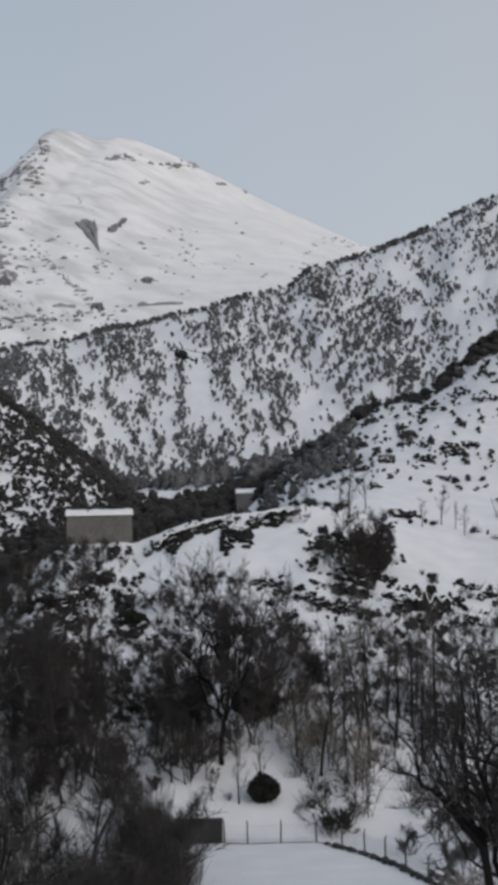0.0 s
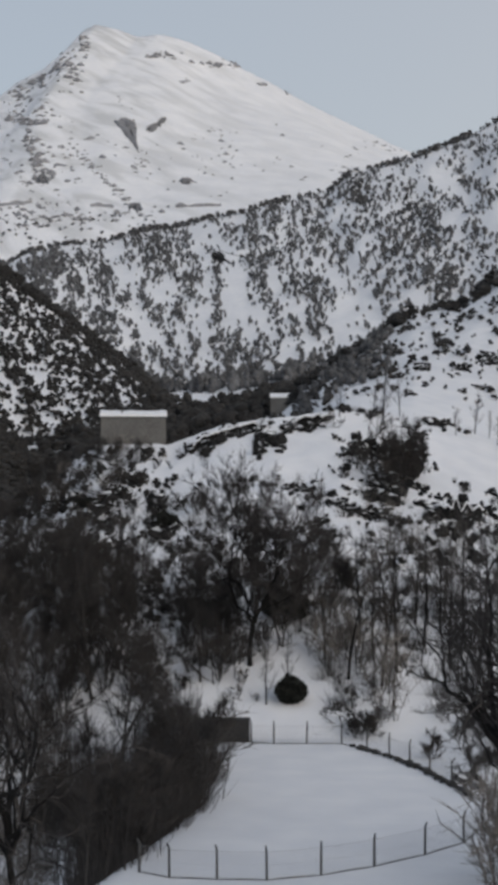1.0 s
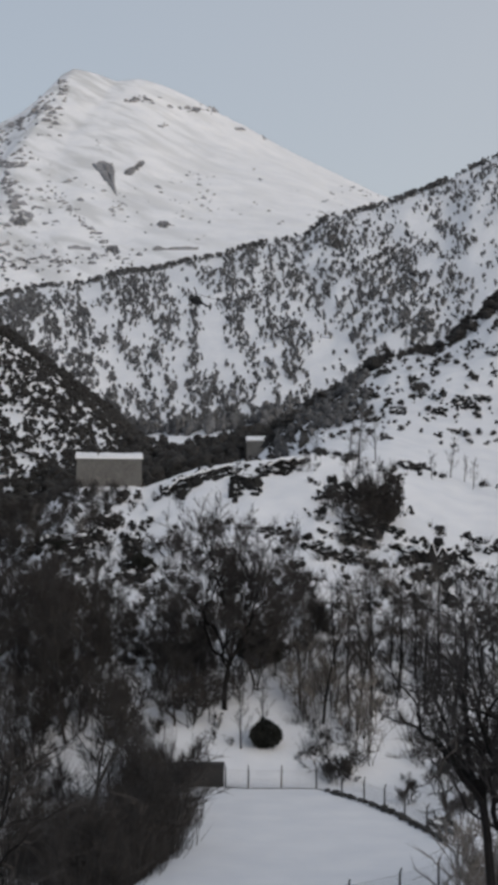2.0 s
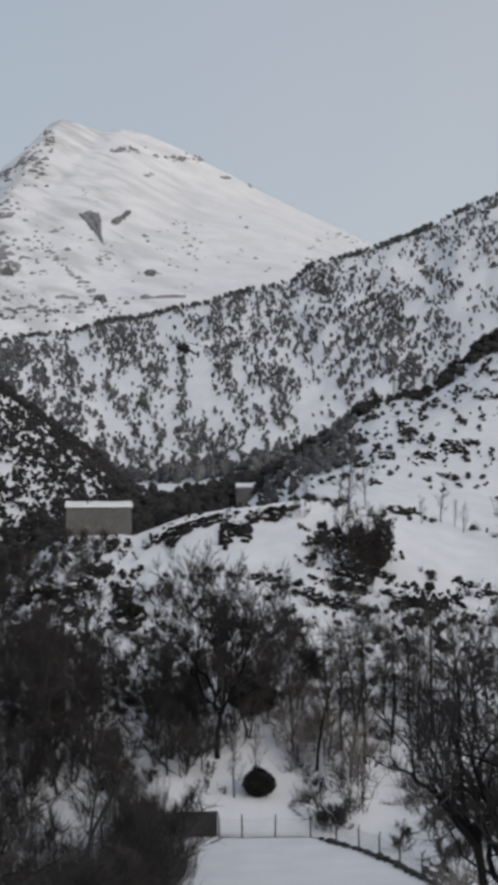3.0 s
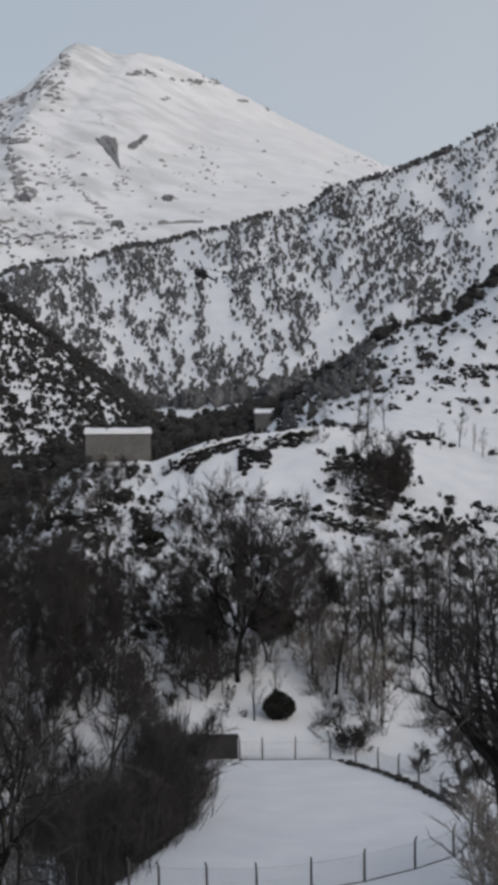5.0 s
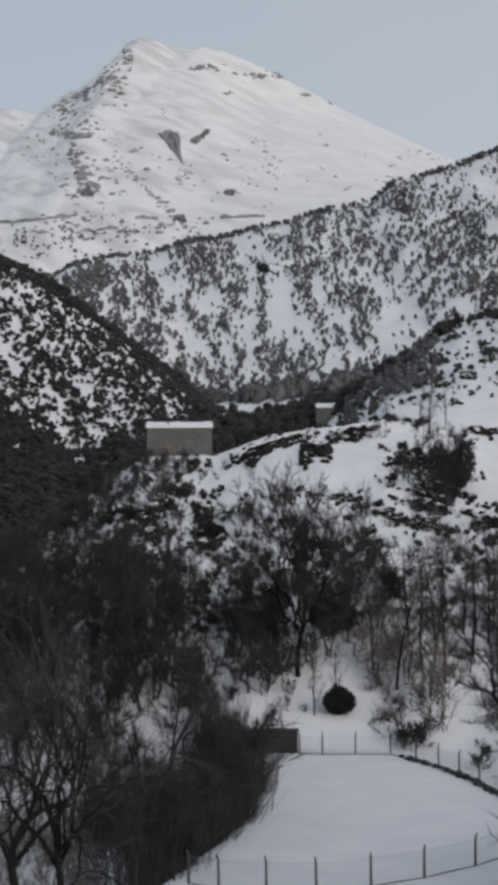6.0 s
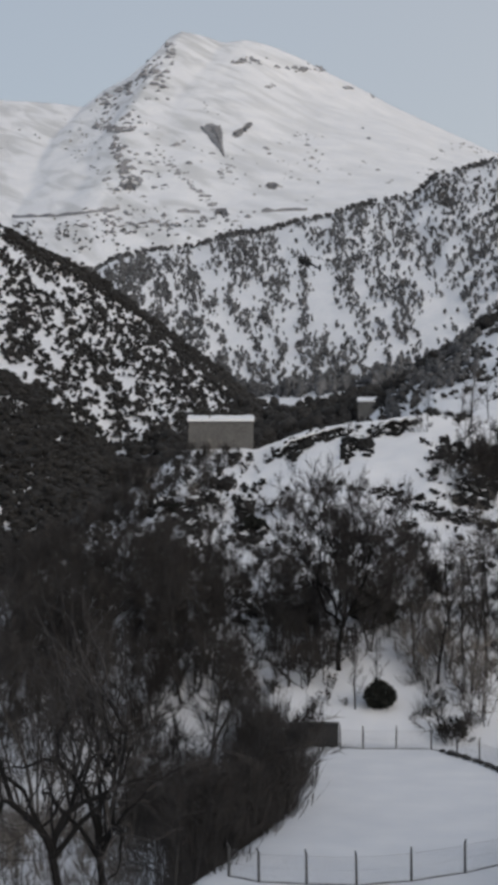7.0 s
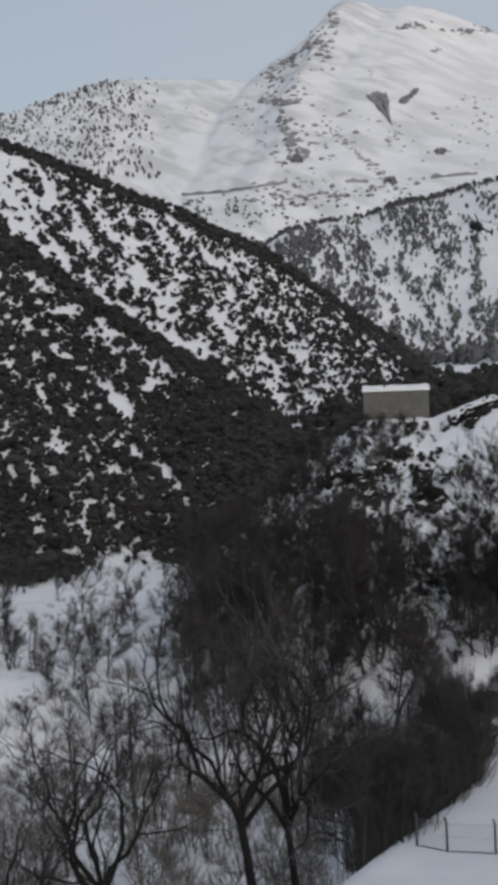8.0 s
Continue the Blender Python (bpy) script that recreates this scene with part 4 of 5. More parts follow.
pale_shrubs = Nursery([lambda s=s: plant("pale_shrub", "thin pale leafless shrub standing in snow", "shrub", "pale shrubs", *tree_parts(s, 3.4, 0.1, 4, 4, 5, 0.8, 0.45, 2, 0.010, 0.015), PALE_TWIG) for s in range(51, 54)])


thick_bushes = Nursery([lambda s=s: plant("thick_bush", "rounded leafless bush with dense dark twigs in snow", "bush", "thick bushes", *tree_parts(s, 5.0, 0.04, 6, 5, 14, 0.4, 0.62, 3, 0.016, 0.028), TWIG) for s in range(61, 65)])


def from_edge(az, r):
    """Metres into the gully from the edge of the pitch's bank."""
    x, y = r * math.sin(radians(az)), r * math.cos(radians(az))
    return float(np.interp(y, EDGE_Y, EDGE_X)) - x


GLADES = ((-8.4, 176, 0.8, 14), (-3.2, 168, 0.9, 13), (-8.1, 212, 0.7, 12), (-2.6, 150, 0.5, 6), (-12.5, 110, 3.6, 40), (-9.6, 98, 2.0, 30), (-16, 120, 4.5, 55))


def in_glade(az, r):
    return any(((az - a) / w) ** 2 + ((r - d) / h) ** 2 < 1 for a, d, w, h in GLADES)


rng = np.random.default_rng(7)
count = 0
while count < 175:
    a, d = rng.uniform(-13.0, 0.8), 88 + 148 * rng.uniform() ** 0.9
    if d < 150 and from_edge(a, d) < 1.0:
        continue
    if d >= 150 and a > np.interp(d, (150, 165, 178, 190, 205, 230), (-2.2, -0.4, -2.2, -6.0, -8.6, -10.2)):
        continue
    if in_glade(a, d) or (a < -7.6 and d < 163) or (a < -6.0 and d < 128):
        continue
    which, size, turn = int(rng.integers(0, 6)), rng.uniform(0.6, 1.0), rng.uniform(0, 6.28)
    count += 1
    # a ragged border to the meadow
    if a > -11.9 + 1.0 * float(fbm(np.array(d / 14.0), np.array(0.5), 2, 91)):
        gully.stand(which, a, d, size, turn)
# a close stand up the gully's far side
for k in range(28):
    a, e = rng.uniform(-10.5, -4.6), rng.uniform(-7.6, -3.8)
    d = sight(a, e)
    if not in_glade(a, d) and d > 118:
        gully.stand(k, a, d, rng.uniform(0.65, 1.0), rng.uniform(0, 6.28))
# tall trees in the gully, with bare stems below
tall = Nursery([lambda s=s: plant("tall_tree", "tall leafless tree with bare stem and dark crown", "tree", "tall trees of the gully", *tree_parts(s, 18, 0.46, 10, 6, 20, 0.7, 0.38, 1, 0.012, 0.021, 0.09), TWIG) for s in range(31, 35)])
count = 0
while count < 27:
    a, d = rng.uniform(-12.2, -4.5), rng.uniform(136, 168)
    if from_edge(a, d) < 3.5:
        continue
    tall.stand(count, a, d, rng.uniform(0.75, 1.08), rng.uniform(0, 6.28))
    count += 1
# a row along the bank
for y in np.arange(93, 146, 3.4):
    x = float(np.interp(y, EDGE_Y, EDGE_X)) - rng.uniform(1.2, 2.6)
    gully.stand(int(rng.integers(0, 6)), math.degrees(math.atan2(x, y)), math.hypot(x, y), rng.uniform(0.35, 0.8), rng.uniform(0, 6.28))

# the big spreading tree above the pitch
big = plant("spreading_tree", "big spreading leafless tree with a dark crown above the pitch", "tree", "", *crooked_tree(78, 20, 0.26, 6, 4, 0.8, 0.016, 18, 0.021), TWIG, DARK_BARK)
big.matrix_basis = setting_out(big, 0.05, sight(0.05, -5.7), 1.0, 0.4)
for k, (a, e, s) in enumerate(((1.2, -5.0, 0.95), (1.9, -4.4, 0.8), (0.9, -3.6, 0.8), (1.6, -3.3, 0.7), (-0.9, -5.0, 0.8), (-0.5, -6.1, 0.6), (-1.3, -4.2, 0.8), (2.4, -4.4, 0.7), (3.2, -5.2, 0.6), (4.0, -5.6, 0.6), (-4.6, -6.0, 0.7), (-4.1, -6.8, 0.6), (-3.6, -7.2, 0.6), (-4.9, -5.2, 0.65), (-3.1, -7.0, 0.45), (-5.2, -6.2, 0.7), (0.9, -3.3, 0.65), (1.6, -3.7, 0.7), (2.2, -3.1, 0.55))):
    gully.stand(k, a, sight(a, e), s, k * 1.1)

for k, (a, e, s) in enumerate(((-0.62, -3.5, 1.0), (1.29, -4.0, 1.1), (0.8, -3.9, 0.9), (-2.32, -4.8, 0.95), (-1.06, -6.3, 1.15), (-4.2, -3.9, 1.0), (-2.65, -3.9, 0.8), 
                               (-3.2, -3.2, 0.9), (-0.4, -5.6, 0.8), (0.7, -5.3, 0.8), (-0.9, -2.0, 0.7), (1.9, -3.0, 1.0), (2.8, -2.4, 0.9), (3.6, -3.0, 0.85),
                               (5.15, -4.1, 0.85), (8.14, -5.2, 1.05), (7.46, -4.2, 0.85), (2.38, -2.0, 0.95), (3.2, -3.3, 1.1), (2.9, -4.1, 0.9), 
                               (-5.6, 1.2, 0.6), (-6.2, 0.5, 0.8), (-6.9, 0.1, 0.9), (-7.4, -0.5, 0.95), (-4.6, 1.3, 0.55), (-4.0, 0.8, 0.5), (-7.9, -1.0, 1.0), (-8.3, -1.8, 1.1), (-1.87, -0.3, 0.85), (-4.23, 1.6, 0.5),
                               (-4.9, 1.7, 0.55), (-5.3, 1.9, 0.6), (-5.75, 1.6, 0.7), (-4.65, 1.95, 0.45), (-5.6, -2.2, 0.9), (-6.6, -1.7, 0.9))):
    thick_bushes.stand(k, a, sight(a, e), s, k * 1.3)
rng = np.random.default_rng(12)
for k in range(20):
    thick_bushes.stand(k, rng.uniform(-9.8, -6.4), rng.uniform(228, 241), rng.uniform(0.4, 0.85), rng.uniform(0, 6.28))
fine_bushes = Nursery([lambda s=s: plant("fine_bush", "leafless bush with a haze of fine twigs beside the pitch", "bush", "bushes beside the pitch", *tree_parts(s, 4.0, 0.05, 6, 5, 20, 0.55, 0.55, 3, 0.012, 0.022), TWIG) for s in range(66, 68)])
for k, (a, e, s) in enumerate(((4.05, -8.3, 0.75), (4.5, -8.15, 0.6), (3.75, -8.0, 0.5), (4.3, -7.8, 0.7), (6.63, -8.95, 0.7), (6.8, -8.5, 0.6), (8.0, -9.5, 0.95), (8.7, -9.2, 1.0), (9.6, -8.9, 1.0), (-2.4, -6.6, 0.9), (-3.4, -6.2, 0.9), (7.8, -7.9, 0.8))):
    fine_bushes.stand(k, a, sight(a, e), s, k * 1.3)
hazy_bushes = Nursery([lambda s=s: plant("hazy_bush", "leafless bush with a pale haze of twigs in snow", "bush", "hazy bushes", *tree_parts(s, 4.5, 0.05, 6, 4, 10, 0.5, 0.5, 2, 0.012, 0.03), GREY_TWIG) for s in range(68, 70)])
for k, (a, e, s) in enumerate(((-1.7, -4.4, 0.8), (-1.5, -3.0, 0.8), (-2.9, -2.4, 0.7), (-2.0, -2.3, 0.7), (-3.6, -5.6, 0.9), (-2.8, -5.6, 0.8), (-2.2, -6.0, 0.8), (-0.3, -2.4, 0.7), (-4.6, -2.0, 0.7), (-5.3, -1.6, 0.7), (-3.7, -2.2, 0.7), (-3.3, -3.9, 0.7), (-5.6, -2.6, 0.8), (-0.2, -6.4, 0.6))):
    hazy_bushes.stand(k, a, sight(a, e), s, k * 1.7)
for k in range(34):
    hazy_bushes.stand(k, rng.uniform(-17.5, -11), rng.uniform(122, 205), rng.uniform(0.5, 1.15), rng.uniform(0, 6.28))
for k in range(14):
    a = rng.uniform(2.6, 5.4)
    pale_shrubs.stand(k, a, sight(a, -5.4 - 0.62 * (a - 2.7) + rng.normal() * 0.5), rng.uniform(1.1, 1.7), rng.uniform(0, 6.28))

# slender trees up the slope behind the far fence
for k, (a, e, s) in enumerate(((5.3, -5.9, 1.4), (6.3, -5.0, 1.3), (2.75, -5.5, 1.0), (4.5, -5.5, 1.1), (4.0, -4.9, 1.15), (6.9, -4.6, 0.95), (7.7, -4.9, 1.05),
                               (8.6, -4.4, 1.0), (9.3, -4.9, 1.15), (0.63, -7.1, 0.5), (1.5, -6.6, 0.42), (7.3, -5.8, 0.9), (8.2, -5.9, 1.1), (3.6, -6.2, 0.9), (4.8, -6.4, 0.9),
                               (10.1, -5.2, 1.1), (10.8, -4.5, 1.1), (5.0, -4.4, 1.0), (6.0, -4.2, 0.8), (9.7, -4.2, 0.9), (7.1, -3.9, 0.7), (5.4, -3.8, 0.8), )):
    slender.stand(k, a, sight(a, e), s, k * 1.7)
for k, (a, e, s) in enumerate(((8.2, 2.65, 0.5), (9.0, 2.25, 0.5), (8.7, 2.5, 0.4), (7.5, 2.6, 0.4), (5.5, 3.3, 0.6), (4.9, 3.0, 0.7), (4.5, 3.4, 0.6), (3.3, 3.3, 0.5), (2.9, 3.3, 0.5))):
    slender.stand(k + 1, a, sight(a, e), s, k * 2.3)
lone = plant("lone_tree", "small lone leafless tree on an open snowy slope", "tree", "", *tree_parts(91, 9, 0.35, 9, 6, 12, 0.6, 0.42, 1, 0.022, 0.022), TWIG)
lone.matrix_basis = setting_out(lone, 10.5, sight(10.5, 1.66), 1.0, 0.0)

# shrubs on the hut's hill and behind the far fence
rng = np.random.default_rng(9)
count = 0
while count < 170:
    a, d = rng.uniform(-10, 3.2), rng.uniform(178, 240)
    if a > -2.6 and rng.uniform() < 0.8:
        continue
    if fbm(np.array(a / 0.9), np.array(d / 9.0), 2, 81) < -0.1 or float(open_snow(np.array(a), np.array(d), SMOOTH)) < 0.5:
        continue
    (shrubs if rng.uniform() < 0.85 else pale_shrubs).stand(int(rng.integers(0, 5)), a, d, rng.uniform(0.45, 1.1), rng.uniform(0, 6.28))
    count += 1
for k, (a, e, s) in enumerate(((3.3, -7.9, 1.0), (3.9, -7.9, 1.15), (4.5, -7.9, 1.1), (4.9, -7.7, 0.8), (3.5, -7.2, 1.1), (4.2, -7.0, 1.1), (6.5, -8.3, 1.2), (6.9, -7.7, 0.9), (2.8, -7.5, 0.5), (0.2, -7.0, 0.5), (-0.6, -6.9, 0.7),
                               (7.6, -8.3, 1.5), (8.0, -8.5, 1.3), (8.5, -8.0, 1.5), (9.0, -8.4, 1.3), (9.6, -7.6, 1.4), (8.6, -7.0, 1.2), (5.0, 0.7, 1.5), (5.5, 0.9, 1.7), (4.4, 1.3, 1.4), (5.8, 1.7, 1.6), (4.8, 2.0, 1.6), (5.2, 1.5, 1.7), (5.9, 1.0, 1.4), (4.0, 1.6, 1.2),
                               (4.6, 0.7, 1.6), (5.4, 2.2, 1.6), (5.7, 2.5, 1.3), (5.0, 2.6, 1.2))):
    shrubs.stand(k, a, sight(a, e), s, k * 1.3)
for k in range(90):
    a, e = rng.uniform(0.5, 11.5), rng.uniform(-6.0, 0.3)
    if a < 3.0 and e > -3:
        continue
    (shrubs if rng.uniform() < 0.45 else pale_shrubs).stand(k, a, sight(a, e), rng.uniform(0.35, 0.9), rng.uniform(0, 6.28))


# brushwood: fine low growth between the trees, too thick to count
def brushwood(name, label, az, r, size, seed, mat, stalks=34, thick=1.0, lean=1.0):
    rng_ = np.random.default_rng(seed)
    kinds = []
    for _ in range(8):
        s = Sticks()
        for _ in range(stalks):
            q, lean_ = rng_.uniform(0, 6.28), rng_.uniform(0.05, 0.65) * lean
            a_ = np.array([math.cos(q), math.sin(q), 0]) * rng_.uniform(0, 0.28)
            b_ = a_ + np.array([math.cos(q) * lean_, math.sin(q) * lean_, rng_.uniform(0.5, 1.0)]) * rng_.uniform(0.6, 1.0) + rng_.normal(size=3) * 0.08
            s.twig(a_, b_, rng_.uniform(0.006, 0.014) * thick)
        kinds.append((np.array(s.verts), np.array(s.faces)))
    z = land(az, r)
    x, y = r * np.sin(np.radians(az)), r * np.cos(np.radians(az))
    vs, fs, base_ = [], [], 0
    for k in range(len(az)):
        v, f = kinds[int(rng_.integers(0, 8))]
        vs.append(v * size[k] + (x[k], y[k], z[k] - 0.1))
        fs.append(f + base_)
        base_ += len(v)
    return tagged(tri_object(name, np.concatenate(vs), np.concatenate(fs), mat), label, "brushwood", kind="stuff")


az, r, rng = scatter(51, 2400, -12.5, 0.5, 90, 235, lambda a, d, x, y: np.where(d > 150, 1.0, 0.15 * step(1.0, 1.5, np.interp(y, EDGE_Y, EDGE_X) - x) + 0.85 * step(5.0, 7.0, np.interp(y, EDGE_Y, EDGE_X) - x)) * np.where(d > 150, step(0.0, 0.6, np.interp(d, (150, 165, 178, 190, 205, 230), (-2.2, -0.4, -2.2, -6.0, -8.6, -10.2)) - a), 1.0) * open_snow(a, d, GLADES) * np.where(((a < -7.6) & (d < 152)) | ((a < -6.0) & (d < 128)), 0.0, 1.0) * np.where(d > 150, 0.45, 1.0))
brushwood("gully_brushwood", "tangled dark brushwood under leafless trees", az, r, rng.uniform(1.5, 4.0, len(az)), 1, TWIG)
def bank_cover(a, d, x, y):
    off = np.interp(y, EDGE_Y, EDGE_X) - x
    return step(0.3, 1.5, off) * step(17.0, 9.0, off) * np.where((a < -6.2) & (d < 125), 0.1, 1.0) * (0.05 + 0.95 * patchy(x / 1.6, y / 3.5, -0.12, 0.2, 58))


az, r, rng = scatter(55, 1900, -9.0, 0.5, 88, 150, bank_cover)
brushwood("bank_brushwood", "thin upright brushwood along the bank of the pitch", az, r, rng.uniform(2.5, 6.5, len(az)), 5, TWIG, 22, 0.45, 0.3)
az, r, rng = scatter(56, 1000, -9.0, 0.5, 88, 150, bank_cover)
brushwood("bank_brushwood", "thin upright grey brushwood along the bank of the pitch", az, r, rng.uniform(2.5, 6.5, len(az)), 6, GREY_TWIG, 16, 0.5, 0.2)
az, r, rng = scatter(52, 4200, -10.5, 11.8, 158, 262, lambda a, d, x, y: open_snow(a, d, SMOOTH) * patchy(a / 0.42, d / 5, 0.0, 0.22, 55) * (1 - 0.75 * step(-3, 0, a) * step(185, 205, d)) * (1 - 0.5 * step(7, 9, a)))
brushwood("hill_brushwood", "dark brushwood and dead stalks on a snowy hillside", az, r, rng.uniform(0.7, 2.2, len(az)), 2, TWIG, 26, 2.2)
az, r, rng = scatter(53, 300, 2.2, 11.8, 148, 205, lambda a, d, x, y: 0.15 + 0.85 * patchy(a / 0.8, d / 14, -0.2, 0.2, 56))
brushwood("slope_brushwood", "thin grey brushwood among slender trees", az, r, rng.uniform(1.2, 3.2, len(az)), 3, GREY_TWIG)
az, r, rng = scatter(54, 4600, -21, -7.0, 78, 335, lambda a, d, x, y: (0.12 + 0.88 * patchy(a / 0.9, d / 30, -0.35, 0.15, 57)) * (0.25 + 0.75 * step(190, 150, d)) * np.where(np.interp(y, EDGE_Y, EDGE_X) - x > 3.0, 1.0, 0.0))
brushwood("meadow_brushwood", "grey brushwood in a snowy valley meadow", az, r, 0.7 + 3.0 * rng.uniform(0, 1, len(az)) ** 1.5, 4, PALE_TWIG, 26, 0.9)

def hill_cover(a, d, x, y):
    e = rise(a, d)
    k = np.where(a < -1.8, streaks(a, e, 132, 0.75, 0.27, 62), streaks(a, e, 25, 0.40, 0.22, 63) - 0.06)
    return open_snow(a, d, SMOOTH) * step(0.12 - 0.22 * step(-1.8, -3.2, a), 0.36 - 0.2 * step(-1.8, -3.2, a), k)


az, r, rng = scatter(61, 6500, -10.5, 11.8, 168, 262, hill_cover)
woods("hill_scrub", "low dark scrub and stones poking through hillside snow", "scrub", MID_WOOD, az, r, rng.uniform(0.4, 1.35, len(az)), 17, 2, 0.5, 7, 0.4)

# open valley beside the wood
rng = np.random.default_rng(19)
for k in range(60):
    a, d = rng.uniform(-19.5, -10.5), rng.uniform(110, 335)
    if a > -14 and d < 240:
        continue
    if d > 225 or rng.uniform() < 0.55:
        gully.stand(k, a, d, rng.uniform(0.45, 0.8), rng.uniform(0, 6.28))
    else:
        pale_shrubs.stand(k, a, d, rng.uniform(0.8, 1.7), rng.uniform(0, 6.28))

for k in range(16):
    gully.stand(k, rng.uniform(-19.5, -12.8), rng.uniform(135, 225), rng.uniform(0.45, 0.75), rng.uniform(0, 6.28))

# trees close below the terrace
FORK_LABEL = "large forked leafless tree with dark limbs"
for a, d, seed, tall_, fork, spread in ((9.2, 66, 203, 18.5, 0.60, 0.9), (10.35, 68, 207, 18.5, 0.50, 0.55), (11.9, 71, 209, 18, 0.5, 0.7)):
    tree = plant("fork_tree", FORK_LABEL, "tree", "trees below the terrace", *crooked_tree(seed, tall_, fork, 6, 3, spread, 0.0155, 7, 0.009), TWIG, DARK_BARK)
    tree.matrix_basis = setting_out(tree, a, d, 1.0, 0.0)
for a, d, seed, tall_, fork, spread in ((-14.3, 76, 211, 13.5, 0.28, 1.0), (-9.5, 78, 217, 17, 0.34, 0.6), (-8.6, 82, 218, 16, 0.38, 0.5), (-18.2, 86, 220, 10, 0.3, 0.9), (-16.6, 112, 222, 8, 0.25, 0.9)):
    tree = plant("fork_tree", FORK_LABEL, "tree", "trees below the terrace", *crooked_tree(seed, tall_, fork, 5, 3, spread, 0.0185, 2, 0.008, 0.12), TWIG, DARK_BARK)
    tree.matrix_basis = setting_out(tree, a, d, 1.0, 0.0)
rng = np.random.default_rng(29)
for k in range(24):
    pale_shrubs.stand(k, rng.uniform(9.1, 12.5), rng.uniform(82, 97), rng.uniform(1.2, 2.0), rng.uniform(0, 6.28))
for k in range(30):
    pale_shrubs.stand(k, rng.uniform(-20, -8), rng.uniform(80, 130), rng.uniform(0.8, 1.7), rng.uniform(0, 6.28))
for k in range(18):
    slender.stand(k, rng.uniform(-17, -9.5), rng.uniform(118, 165), rng.uniform(0.4, 0.75), rng.uniform(0, 6.28))


for k, (a, d, s) in enumerate(((5.0, sight(5.0, 0.4), 0.5), (5.6, sight(5.6, 0.5), 0.55), (5.3, sight(5.3, 0.9), 0.55), (5.8, sight(5.8, 1.1), 0.45), (4.6, sight(4.6, 1.0), 0.5), (4.2, sight(4.2, 1.6), 0.4), (5.0, sight(5.0, 1.6), 0.5), (5.6, sight(5.6, 1.8), 0.45), (4.4, sight(4.4, 2.0), 0.6), (4.6, sight(4.6, 2.4), 0.55), (3.9, sight(3.9, 1.4), 0.5), (4.3, sight(4.3, 0.9), 0.55), (7.7, 137, 0.42), (8.3, 134, 0.5), (8.9, 131, 0.5), (9.6, 133, 0.55), (8.5, 126, 0.35), (9.2, 124, 0.4), (10.2, 128, 0.5), (10.9, 132, 0.6))):
    gully.stand(k, a, d, s, k * 1.9)


# the round evergreen
def round_bush(az, slope, w, h, seed=5, label="round dark evergreen bush above the fenced pitch", lumps=1, leaf=EVERGREEN):
    rng_ = np.random.default_rng(seed)
    ob = new("round_bush")
    ob.location = spot(az, sight(az, slope))
    v, f = [], []
    heaps = [(0.0, 0.0, 0.0, 1.0)] if lumps == 1 else [(rng_.uniform(-0.4, 0.4) * w, rng_.uniform(-0.2, 0.2) * w, rng_.uniform(0, 0.35) * h, rng_.uniform(0.4, 0.7)) for _ in range(lumps)]
    for ox, oy, oz, s in heaps:
        for _ in range(int(4200 * s * s * min(2.0, w / 3))):
            d = rng_.normal(size=3)
            d /= np.linalg.norm(d)
            k = rng_.uniform(0.6, 1.0) * (1 + 0.2 * math.sin(5 * d[0] + 2 + ox) * math.cos(4 * d[1]))
            c = d * k * (w / 2 * s, w / 2 * s, h * 0.54 * s) + (ox, oy, oz + h * 0.46 * s)
            t, u = rng_.normal(size=3) * 0.11, rng_.normal(size=3) * 0.06
            n = len(v)
            v.extend([c - t, c + u, c + t, c - u])
            f.append((n, n + 1, n + 2, n + 3))
    mesh_object("foliage", v, f, leaf, ob)
    s = Sticks()
    s.rod([np.array([0, 0, -0.3]), np.array([0.05, 0, h * 0.5])], [0.12, 0.06], 6)
    mesh_object("stem", s.verts, s.faces, BARK, ob)
    return tagged(ob, label, "bush")


round_bush(1.5, -7.05, 3.1, 2.5)
CLUMP_LABEL = "dense dark evergreen thicket against a snowy bank"
round_bush(5.62, 0.75, 4.6, 8.8, 7, "tall dense dark leafless thicket against a snowy bank", 7, TWIG)
round_bush(-3.1, -0.8, 3.0, 2.6, 10, CLUMP_LABEL, 3)
round_bush(-5.9, 0.0, 3.2, 1.8, 11, CLUMP_LABEL, 4)
round_bush(-1.6, -4.1, 4.0, 3.6, 12, CLUMP_LABEL, 5)
round_bush(1.3, -4.2, 4.0, 4.2, 13, CLUMP_LABEL, 6)


